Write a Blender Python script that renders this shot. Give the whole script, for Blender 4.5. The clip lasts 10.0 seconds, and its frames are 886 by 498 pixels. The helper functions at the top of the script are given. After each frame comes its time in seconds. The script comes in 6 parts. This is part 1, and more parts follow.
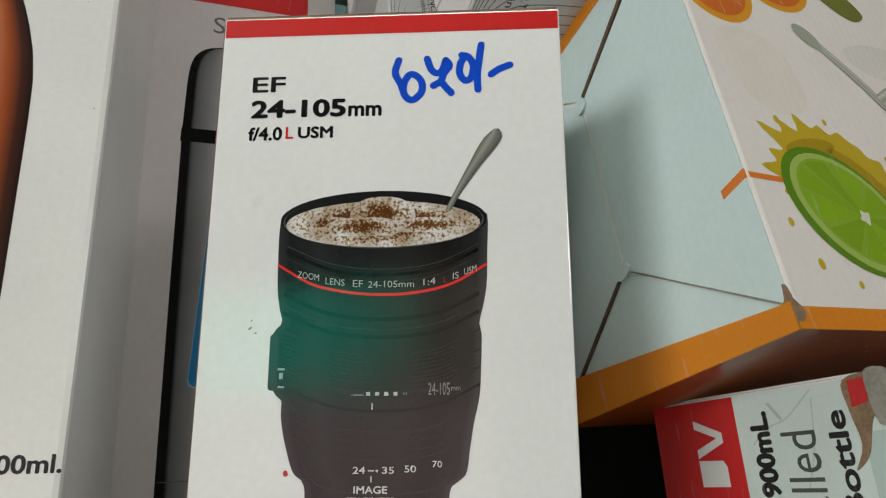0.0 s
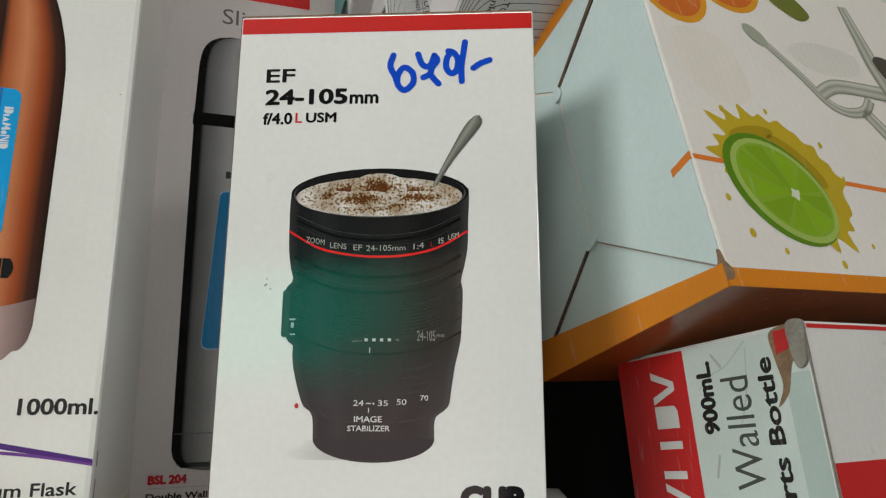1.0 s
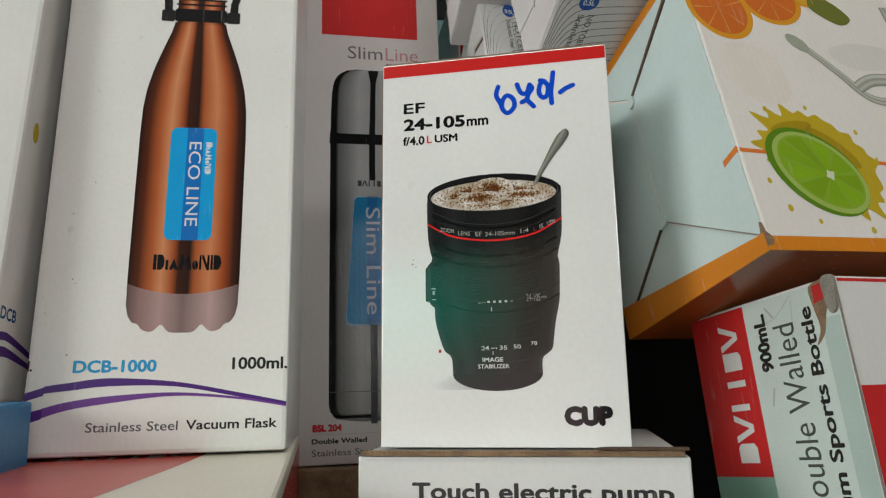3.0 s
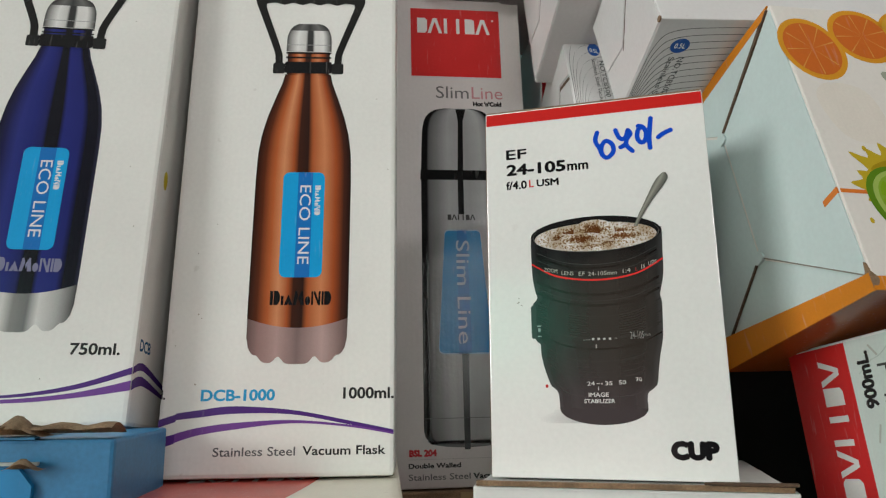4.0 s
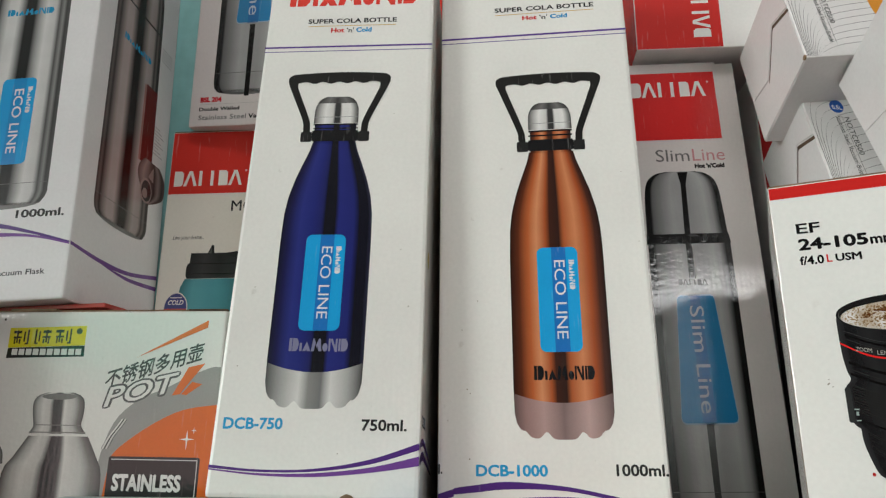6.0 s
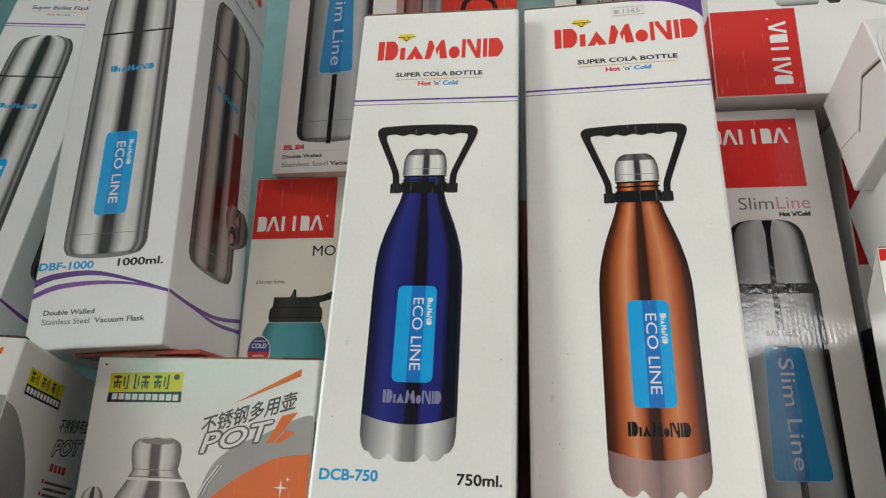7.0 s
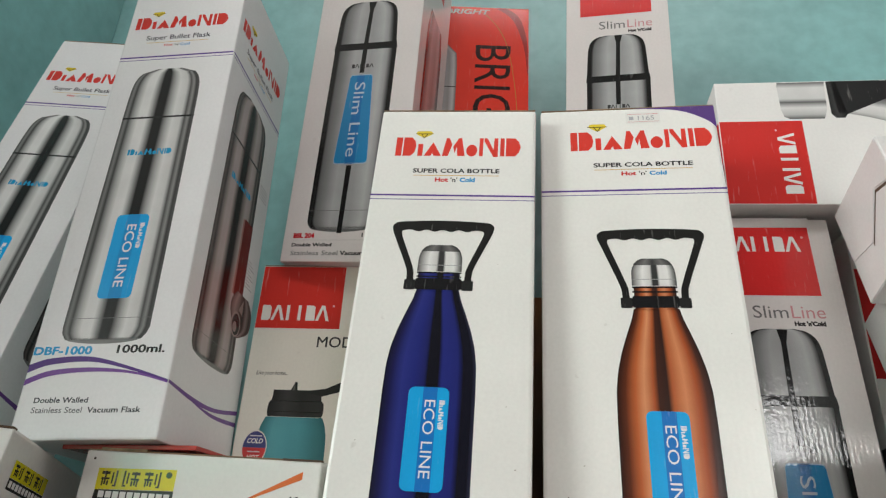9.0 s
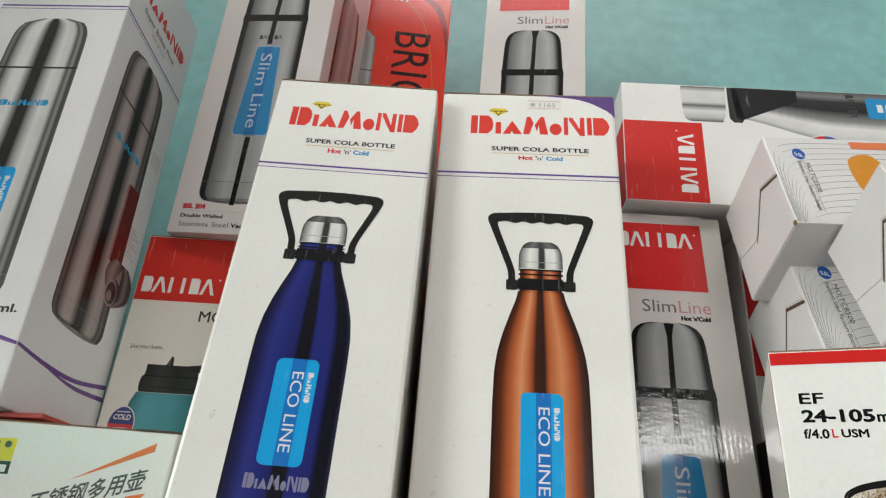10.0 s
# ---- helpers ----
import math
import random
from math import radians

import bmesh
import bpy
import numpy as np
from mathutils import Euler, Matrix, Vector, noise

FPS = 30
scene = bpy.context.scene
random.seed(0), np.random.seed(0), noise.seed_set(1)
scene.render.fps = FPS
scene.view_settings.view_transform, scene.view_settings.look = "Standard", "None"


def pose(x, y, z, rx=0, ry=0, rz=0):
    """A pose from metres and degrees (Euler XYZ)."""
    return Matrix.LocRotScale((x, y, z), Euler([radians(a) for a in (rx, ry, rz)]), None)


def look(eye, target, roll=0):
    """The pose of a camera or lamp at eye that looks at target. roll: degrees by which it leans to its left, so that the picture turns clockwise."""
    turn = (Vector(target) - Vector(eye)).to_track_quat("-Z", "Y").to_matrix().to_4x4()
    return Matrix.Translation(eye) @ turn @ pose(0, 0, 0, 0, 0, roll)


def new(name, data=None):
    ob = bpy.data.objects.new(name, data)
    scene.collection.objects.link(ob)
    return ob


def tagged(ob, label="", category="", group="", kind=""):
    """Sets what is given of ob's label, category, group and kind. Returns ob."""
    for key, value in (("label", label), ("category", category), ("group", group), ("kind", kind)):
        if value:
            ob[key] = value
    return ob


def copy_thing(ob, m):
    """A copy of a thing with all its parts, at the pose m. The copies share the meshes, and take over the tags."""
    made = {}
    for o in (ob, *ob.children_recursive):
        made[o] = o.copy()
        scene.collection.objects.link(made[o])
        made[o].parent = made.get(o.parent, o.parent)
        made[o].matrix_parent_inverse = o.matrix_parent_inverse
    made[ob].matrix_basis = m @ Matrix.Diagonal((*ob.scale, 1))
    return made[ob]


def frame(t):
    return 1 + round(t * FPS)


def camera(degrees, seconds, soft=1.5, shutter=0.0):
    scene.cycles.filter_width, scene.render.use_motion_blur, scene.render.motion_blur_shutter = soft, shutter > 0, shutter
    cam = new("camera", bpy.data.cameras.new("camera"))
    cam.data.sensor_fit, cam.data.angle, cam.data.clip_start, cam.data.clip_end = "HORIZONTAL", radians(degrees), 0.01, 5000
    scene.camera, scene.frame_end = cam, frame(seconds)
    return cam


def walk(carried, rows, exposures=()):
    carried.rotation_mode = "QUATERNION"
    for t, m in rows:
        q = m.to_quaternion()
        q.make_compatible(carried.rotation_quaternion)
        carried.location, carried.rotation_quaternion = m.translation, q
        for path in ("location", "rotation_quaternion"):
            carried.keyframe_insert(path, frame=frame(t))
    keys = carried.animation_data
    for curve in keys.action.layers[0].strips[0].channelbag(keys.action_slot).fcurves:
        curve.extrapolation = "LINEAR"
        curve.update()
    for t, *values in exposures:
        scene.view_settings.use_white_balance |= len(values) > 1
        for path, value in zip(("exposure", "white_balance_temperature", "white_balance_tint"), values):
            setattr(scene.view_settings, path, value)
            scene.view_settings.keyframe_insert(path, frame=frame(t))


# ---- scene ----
cam = camera(66.4, 10.0, 1.25)
METRES, EYE, TILT, LEAN, TURN = 0.30, 0.10, 0.0, 0.0, -17.4
ROWS = [
    (0.0, 0.0, 0.0, 0.0, 0.05, 10.84, 0.25),
    (0.5, -0.004, -0.0413, -0.0204, -0.12, 10.47, -0.61),
    (1.0, 0.0085, -0.0884, -0.0318, -0.29, 9.57, 0.01),
    (1.5, 0.0259, -0.1441, -0.0515, 0.35, 9.18, 0.41),
    (2.0, 0.0336, -0.1966, -0.0595, 0.86, 9.56, 0.41),
    (2.5, 0.0114, -0.2556, -0.0791, 4.42, 9.05, 0.89),
    (4.0, -0.0567, -0.3634, -0.055, 12.52, 10.66, 0.88),
    (4.5, -0.1257, -0.4101, -0.0309, 15.41, 11.78, 0.78),
    (5.0, -0.1854, -0.4299, -0.0247, 17.29, 12.15, 0.69),
    (5.5, -0.2339, -0.4429, -0.0182, 19.98, 13.26, 0.75),
    (7.0, -0.3493, -0.5198, 0.0338, 25.22, 16.66, -0.83),
    (7.5, -0.3885, -0.5377, 0.052, 26.49, 18.17, -1.36),
    (8.0, -0.4144, -0.5432, 0.0654, 26.83, 19.71, -1.79),
    (8.5, -0.412, -0.5408, 0.0749, 25.4, 22.02, -2.14),
    (9.0, -0.3948, -0.5234, 0.0652, 23.75, 23.79, -2.68),
    (9.5, -0.363, -0.48, 0.045, 21.51, 24.54, -3.0),
    (10.0, -0.321, -0.4321, 0.0258, 17.9, 24.97, -3.44),
]
walk(cam, [(t, pose(0, 0, EYE, TILT, LEAN, TURN) @ pose(METRES * x, METRES * y, METRES * z, 90 + pitch, roll, yaw)) for t, x, y, z, yaw, pitch, roll in ROWS],
     exposures=[(0.0, -0.05), (2.5, -0.03), (5.5, 0.1), (7.0, 0.19), (8.5, 0.30), (10.0, 0.33)])

# ---------------------------------------------------------------- daylight
world = bpy.data.worlds.new("world")
scene.world = world
world.use_nodes = True
wn = world.node_tree
sky = wn.nodes.new("ShaderNodeTexSky")
sky.sky_type, sky.sun_disc, sky.sun_elevation, sky.sun_rotation = "NISHITA", False, radians(50), radians(200)
wn.links.new(sky.outputs[0], wn.nodes["Background"].inputs[0])
wn.nodes["Background"].inputs[1].default_value = 0.10


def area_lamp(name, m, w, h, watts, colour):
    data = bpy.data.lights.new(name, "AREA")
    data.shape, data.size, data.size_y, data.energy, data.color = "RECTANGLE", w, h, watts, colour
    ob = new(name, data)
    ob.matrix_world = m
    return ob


# unseen lamp added over the aisle; high bright vent and sunny doorway behind camera
REAR = -2.0
VENT_X0, VENT_X1, VENT_Z0, VENT_Z1 = 0.50, 1.05, 0.57, 0.90
DOOR_X0, DOOR_X1, DOOR_TOP = -2.15, -0.66, 0.76
area_lamp("added_overhead_lamp", look((-0.12, -0.42, 1.58), (-0.05, 0.1, 0.1)), 1.2, 0.25, 8.2, (1.0, 0.985, 0.955))
# unseen side window, added to light the boxes from the left
WIN_Y0, WIN_Y1, WIN_Z0, WIN_Z1, FAR_WEST = -1.92, -0.82, 0.25, 1.30, -2.6
area_lamp("added_side_daylight", look((FAR_WEST + 0.03, (WIN_Y0 + WIN_Y1) / 2, (WIN_Z0 + WIN_Z1) / 2), (0.0, 0.2, 0.15)), 1.1, 0.95, 48, (1.0, 0.985, 0.96))
area_lamp("vent_daylight", look(((VENT_X0 + VENT_X1) / 2, REAR + 0.02, (VENT_Z0 + VENT_Z1) / 2), (0.1, 0.3, 0.2)), VENT_X1 - VENT_X0, VENT_Z1 - VENT_Z0, 6.5, (1.0, 0.99, 0.97))

# ---------------------------------------------------------------- materials
MM = 0.001
MATS = {}


def nodes_of(name):
    m = bpy.data.materials.new(name)
    m.use_nodes = True
    return m, m.node_tree.nodes, m.node_tree.links, m.node_tree.nodes["Principled BSDF"]


def vary(nodes, links, colour_socket, amount, fine, coarse):
    """Multiplies a colour by two scales of noise in object metres."""
    tc = nodes.new("ShaderNodeTexCoord")
    mixes = colour_socket
    for scale, amt, det in ((fine, amount, 4), (coarse, amount * 1.4, 3)):
        n = nodes.new("ShaderNodeTexNoise")
        n.inputs["Scale"].default_value, n.inputs["Detail"].default_value = scale, det
        links.new(tc.outputs["Object"], n.inputs["Vector"])
        mr = nodes.new("ShaderNodeMapRange")
        mr.inputs[1].default_value, mr.inputs[2].default_value = 0.3, 0.7
        mr.inputs[3].default_value, mr.inputs[4].default_value = 1 - amt, 1 + amt * 0.5
        links.new(n.outputs["Fac"], mr.inputs[0])
        mx = nodes.new("ShaderNodeMix")
        mx.data_type, mx.blend_type = "RGBA", "MULTIPLY"
        mx.inputs[0].default_value = 1
        links.new(mixes, mx.inputs[6])
        links.new(mr.outputs[0], mx.inputs[7])
        mixes = mx.outputs[2]
    return mixes, tc


def relief(nodes, links, tc, bsdf, scale, strength, flutes=0.0, stretch=(1, 1, 1)):
    """A little unevenness of the board, with upright flutes where the corrugation shows through."""
    n = nodes.new("ShaderNodeTexNoise")
    n.inputs["Scale"].default_value, n.inputs["Detail"].default_value = scale, 3
    mp = nodes.new("ShaderNodeMapping")
    mp.inputs["Scale"].default_value = stretch
    links.new(tc.outputs["Object"], mp.inputs[0])
    links.new(mp.outputs[0], n.inputs["Vector"])
    height = n.outputs["Fac"]
    if flutes:
        w = nodes.new("ShaderNodeTexWave")
        w.wave_type, w.bands_direction = "BANDS", "X"
        w.inputs["Scale"].default_value, w.inputs["Distortion"].default_value = 105, 1.6
        w.inputs["Detail"].default_value = 1
        links.new(tc.outputs["Object"], w.inputs["Vector"])
        ma = nodes.new("ShaderNodeMath")
        ma.operation, ma.inputs[1].default_value = "MULTIPLY_ADD", flutes
        links.new(w.outputs["Fac"], ma.inputs[0])
        links.new(height, ma.inputs[2])
        height = ma.outputs[0]
    b = nodes.new("ShaderNodeBump")
    b.inputs["Strength"].default_value, b.inputs["Distance"].default_value = strength, 0.0006
    links.new(height, b.inputs["Height"])
    links.new(b.outputs[0], bsdf.inputs["Normal"])


GLOSS = {"satin": (0.27, 0.11, 0.22), "gloss": (0.10, 0.06, 0.0), "film": (0.10, 0.20, 0.14), "matt": (0.6, 0.12, 0.0)}


def ink(r, g, b, gloss="satin"):
    """Printed board of one ink colour, lacquered."""
    key = (r, g, b, gloss)
    if key not in MATS:
        m, nodes, links, bsdf = nodes_of("printed_board")
        rough, bump, flutes = GLOSS[gloss]
        rgb = nodes.new("ShaderNodeRGB")
        rgb.outputs[0].default_value = (r, g, b, 1)
        out, tc = vary(nodes, links, rgb.outputs[0], 0.035, 900, 45)
        # print rubbed through to the white board in short upright streaks
        mp, n = nodes.new("ShaderNodeMapping"), nodes.new("ShaderNodeTexNoise")
        mp.inputs["Scale"].default_value = (1, 1, 0.12)
        n.inputs["Scale"].default_value, n.inputs["Detail"].default_value = 420, 5
        links.new(tc.outputs["Object"], mp.inputs[0])
        links.new(mp.outputs[0], n.inputs["Vector"])
        mr = nodes.new("ShaderNodeMapRange")
        mr.inputs[1].default_value, mr.inputs[2].default_value = 0.62, 0.76
        mr.inputs[4].default_value = 0.2 if gloss in ("satin", "film") else 0.0
        links.new(n.outputs["Fac"], mr.inputs[0])
        mx = nodes.new("ShaderNodeMix")
        mx.data_type = "RGBA"
        links.new(mr.outputs[0], mx.inputs[0])
        links.new(out, mx.inputs[6])
        mx.inputs[7].default_value = (0.62, 0.60, 0.57, 1)
        links.new(mx.outputs[2], bsdf.inputs["Base Color"])
        bsdf.inputs["Roughness"].default_value = rough
        bsdf.inputs["Specular IOR Level"].default_value = 0.32 if gloss == "satin" else 0.5
        relief(nodes, links, tc, bsdf, 330 if gloss == "film" else 160, bump, flutes)
        MATS[key] = m
    return MATS[key]


def white_board(tint=(0.80, 0.79, 0.76), gloss="satin", dirt=0.25):
    """White lacquered board with faint scuffs, smears and a few specks."""
    key = ("board", tint, gloss, dirt)
    if key not in MATS:
        m, nodes, links, bsdf = nodes_of("white_board")
        rough, bump, flutes = GLOSS[gloss]
        rgb = nodes.new("ShaderNodeRGB")
        rgb.outputs[0].default_value = (*tint, 1)
        out, tc = vary(nodes, links, rgb.outputs[0], 0.03, 500, 18)
        n = nodes.new("ShaderNodeTexNoise")
        n.inputs["Scale"].default_value, n.inputs["Detail"].default_value = 130, 6
        links.new(tc.outputs["Object"], n.inputs["Vector"])
        mr = nodes.new("ShaderNodeMapRange")
        mr.inputs[1].default_value, mr.inputs[2].default_value = 0.70, 0.78
        mr.inputs[4].default_value = dirt
        links.new(n.outputs["Fac"], mr.inputs[0])
        mx = nodes.new("ShaderNodeMix")
        mx.data_type = "RGBA"
        links.new(mr.outputs[0], mx.inputs[0])
        links.new(out, mx.inputs[6])
        mx.inputs[7].default_value = (0.30, 0.26, 0.21, 1)
        links.new(mx.outputs[2], bsdf.inputs["Base Color"])
        bsdf.inputs["Roughness"].default_value = rough
        bsdf.inputs["Specular IOR Level"].default_value = 0.32 if gloss == "satin" else 0.5
        relief(nodes, links, tc, bsdf, 330 if gloss == "film" else 90, bump, flutes)
        MATS[key] = m
    return MATS[key]


def ramp_ink(name, stops, gloss="satin", along=False, grain=0.05, power=1.0):
    """Ink that changes across a printed picture (by its own u coordinate), as a printed photograph does."""
    key = ("ramp", name, gloss)
    if key not in MATS:
        m, nodes, links, bsdf = nodes_of("printed_picture")
        rough, bump, flutes = GLOSS[gloss]
        uv = nodes.new("ShaderNodeUVMap")
        uv.uv_map = "UVMap"
        sep = nodes.new("ShaderNodeSeparateXYZ")
        links.new(uv.outputs[0], sep.inputs[0])
        cr = nodes.new("ShaderNodeValToRGB")
        while len(cr.color_ramp.elements) < len(stops):
            cr.color_ramp.elements.new(0.5)
        for e, (p, c) in zip(cr.color_ramp.elements, stops):
            e.position, e.color = p, (*c, 1)
        links.new(sep.outputs["Y" if along else "X"], cr.inputs[0])
        out, tc = vary(nodes, links, cr.outputs[0], grain, 1500, 60)
        links.new(out, bsdf.inputs["Base Color"])
        bsdf.inputs["Roughness"].default_value = rough
        bsdf.inputs["Specular IOR Level"].default_value = 0.32 if gloss == "satin" else 0.5
        relief(nodes, links, tc, bsdf, 330 if gloss == "film" else 160, bump, flutes)
        MATS[key] = m
    return MATS[key]


def rough_stuff(name, colour, rough, fine, coarse, amount=0.2, bump=0.3, scale=200, stretch=(1, 1, 1)):
    key = (name, colour)
    if key not in MATS:
        m, nodes, links, bsdf = nodes_of(name)
        rgb = nodes.new("ShaderNodeRGB")
        rgb.outputs[0].default_value = (*colour, 1)
        out, tc = vary(nodes, links, rgb.outputs[0], amount, fine, coarse)
        links.new(out, bsdf.inputs["Base Color"])
        bsdf.inputs["Roughness"].default_value = rough
        relief(nodes, links, tc, bsdf, scale, bump, 0.0, stretch)
        MATS[key] = m
    return MATS[key]


KRAFT = rough_stuff("raw_cardboard", (0.27, 0.17, 0.095), 0.85, 1200, 120, 0.25, 0.5, 900)
KRAFT_DARK = rough_stuff("raw_cardboard_edge", (0.10, 0.06, 0.035), 0.9, 1200, 200, 0.3, 0.5, 900)
TEAL_WALL = rough_stuff("teal_wall_paint", (0.24, 0.47, 0.465), 0.42, 60, 5, 0.12, 0.8, 45, (1, 1, 1.4))
PINK_WALL = rough_stuff("pinkish_wall_paint", (0.26, 0.17, 0.155), 0.6, 40, 3, 0.1, 0.2, 60)
CEIL_PAINT = rough_stuff("white_ceiling_paint", (0.5, 0.49, 0.47), 0.7, 40, 3, 0.06, 0.2, 60)
DARK_WALL = rough_stuff("dim_wall_paint", (0.05, 0.042, 0.04), 0.6, 40, 3, 0.1, 0.2, 60)
FLOOR_STONE = rough_stuff("dull_floor", (0.30, 0.24, 0.22), 0.5, 30, 3, 0.15, 0.2, 40)
SHELF_WOOD = rough_stuff("dark_shelf_board", (0.055, 0.04, 0.035), 0.5, 90, 12, 0.3, 0.2, 80, (1, 12, 12))

INK_BLACK, INK_GREY = (0.008, 0.008, 0.009), (0.12, 0.12, 0.125)
RED, PURPLE, CYAN = (0.62, 0.025, 0.022), (0.085, 0.03, 0.20), (0.03, 0.33, 0.62)


# ---------------------------------------------------------------- building helpers
def part(name, bm, material, parent, label=""):
    me = bpy.data.meshes.new(name)
    bm.to_mesh(me)
    bm.free()
    ob = new(name, me)
    me.materials.append(material)
    ob.parent = parent
    if label:
        ob["label"] = label
    return ob


def thing(name, m, label, category, group=""):
    ob = new(name)
    ob.empty_display_size = 0.02
    ob.matrix_world = m
    return tagged(ob, label, category, group)


def stand(x, y, z, yaw=0, lean=0, roll=0):
    return (Matrix.Translation((x, y, z)) @ Matrix.Rotation(radians(yaw), 4, "Z")
            @ Matrix.Rotation(radians(lean), 4, "X") @ Matrix.Rotation(radians(roll), 4, "Y"))


def side(which, w, h, d):
    """Maps (u, v, out) on a face of a box w x h x d, seen from outside, to the box's own axes."""
    return {
        "front": Matrix(((1, 0, 0, 0), (0, 0, -1, 0), (0, 1, 0, 0), (0, 0, 0, 1))),
        "right": Matrix(((0, 0, 1, w), (1, 0, 0, 0), (0, 1, 0, 0), (0, 0, 0, 1))),
        "left": Matrix(((0, 0, -1, 0), (1, 0, 0, 0), (0, 1, 0, 0), (0, 0, 0, 1))),   # u runs into the depth
        "top": Matrix(((1, 0, 0, 0), (0, 1, 0, 0), (0, 0, 1, h), (0, 0, 0, 1))),
        "under": Matrix(((1, 0, 0, 0), (0, 1, 0, 0), (0, 0, -1, 0), (0, 0, 0, 1))),
    }[which]


# prints that carry smaller prints of their own
CARRIERS = ("label", "flask_label", "red_panel", "red_strip", "side_panel", "price_sticker", "yellow_plate", "black_plate", "black_panel",
            "round_badge", "size_badge", "bottle_body", "flask_body", "flask_cap", "barrel", "icon", "silver_panel", "red_print", "cap", "teal_bottle", "bottle_lid")


class Face:
    """One face of a carton, on which prints are laid in millimetres."""

    def __init__(self, owner, which, w, h, d, gloss="satin"):
        self.owner, self.m, self.gloss = owner, side(which, w, h, d), gloss
        self.flip = which in ("left", "under")
        self.mirror = which == "left"
        self.turned = which == "under"
        self.carriers = []

    def nest(self, ob, name, uv, layer):
        """A print that lies wholly on a larger one becomes a part of that one."""
        us, vs = [p[0] for p in uv], [p[1] for p in uv]
        box = (min(us), min(vs), max(us), max(vs))
        if name in CARRIERS:
            self.carriers.append((box, layer, ob))
            return ob
        best = None
        for k, lay, under in self.carriers:
            if lay < layer and k[0] - .1 <= box[0] and k[1] - .1 <= box[1] and box[2] <= k[2] + .1 and box[3] <= k[3] + .1:
                size = (k[2] - k[0]) * (k[3] - k[1])
                if best is None or size < best[0]:
                    best = (size, under)
        if best:
            ob.parent = best[1]
        return ob

    def place(self, pts, layer):
        return [self.m @ Vector((u * MM, v * MM, 0.00003 + layer * 0.000025)) for u, v in pts]

    def pieces(self, name, polys, colour, layer=1, label=""):
        """Each shape as a part of its own."""
        for pts in polys:
            self.shapes(name, [pts], colour, layer, label)

    def shapes(self, name, polys, colour, layer=1, label="", mat=None):
        bm = bmesh.new()
        for pts in polys:
            area = sum(a[0] * b[1] - b[0] * a[1] for a, b in zip(pts, pts[1:] + pts[:1]))
            if (area < 0) != self.flip:
                pts = pts[::-1]
            f = bm.faces.new([bm.verts.new(p) for p in self.place(pts, layer)])
            f.normal_update()
        bmesh.ops.triangulate(bm, faces=[f for f in bm.faces if len(f.verts) > 4])
        return self.nest(part(name, bm, mat or ink(*colour, self.gloss), self.owner, label), name, [p for pts in polys for p in pts], layer)

    def picture(self, name, rows, mat, layer=1, columns=12, label=""):
        """rows: (v, left u, right u) from bottom to top; u runs 0..1 across each row."""
        bm = bmesh.new()
        uvl = bm.loops.layers.uv.new("UVMap")
        grid = []
        v0, v1 = rows[0][0], rows[-1][0]
        for v, a, b in rows:
            grid.append([bm.verts.new(p) for p in self.place([(a + (b - a) * i / columns, v) for i in range(columns + 1)], layer)])
        for j in range(len(rows) - 1):
            for i in range(columns):
                vs = [grid[j][i], grid[j][i + 1], grid[j + 1][i + 1], grid[j + 1][i]]
                if len({tuple(round(c, 7) for c in q.co) for q in vs}) < 4:
                    continue
                ids = [(i, j), (i + 1, j), (i + 1, j + 1), (i, j + 1)]
                if self.flip:
                    vs, ids = vs[::-1], ids[::-1]
                f = bm.faces.new(vs)
                for lp, (a, b) in zip(f.loops, ids):
                    lp[uvl].uv = (a / columns, (rows[b][0] - v0) / (v1 - v0))
        return self.nest(part(name, bm, mat, self.owner, label), name, [(a, v) for v, a, b in rows] + [(b, v) for v, a, b in rows], layer)

    def text(self, words, u0, v0, u1, v1, colour, layer=2, bold=0.0, turn=0, shear=0.0, name="lettering", skew=0.0, label=""):
        """Letters fitted into the rectangle; turn -90: read from top to bottom, 90: from bottom to top. skew: rise from left to right."""
        cu = bpy.data.curves.new("words", "FONT")
        bold = 0 if bold < 0 else max(bold, .006) * 1.5
        cu.body, cu.resolution_u, cu.offset, cu.shear = words, 3, 0, shear
        tmp = bpy.data.objects.new("words", cu)
        me = bpy.data.meshes.new_from_object(tmp)
        bpy.data.objects.remove(tmp)
        co = np.empty(len(me.vertices) * 3)
        me.vertices.foreach_get("co", co)
        co = co.reshape(-1, 3)[:, :2]
        lifts = np.zeros(len(co))
        if bold:
            # heavier strokes: the letters laid down several times, a hair apart, in rings
            faces = [tuple(p.vertices) for p in me.polygons]
            n = len(co)
            moves = [(0, 0)] + [(r * bold * math.cos(a * math.pi / 4), r * bold * math.sin(a * math.pi / 4)) for r in ((1,) if bold < .05 else (.5, 1)) for a in range(8)]
            bpy.data.meshes.remove(me)
            me = bpy.data.meshes.new(name)
            lifts = np.repeat(np.arange(len(moves)) * .05, n)
            co = np.concatenate([co + np.array(m) for m in moves])
            me.from_pydata([(x, y, 0) for x, y in co.tolist()], [], [tuple(i + k * n for i in fc) for k in range(len(moves)) for fc in faces])
        if turn == -90:
            co = np.stack((co[:, 1], -co[:, 0]), 1)
        elif turn == 90:
            co = np.stack((-co[:, 1], co[:, 0]), 1)
        lo, hi = co.min(0), co.max(0)
        q = (co - lo) / (hi - lo)
        us = u0 + (1 - q[:, 0] if self.mirror else q[:, 0]) * (u1 - u0)
        vs = v0 + (1 - q[:, 1] if self.turned else q[:, 1]) * (v1 - v0) + skew * q[:, 0]
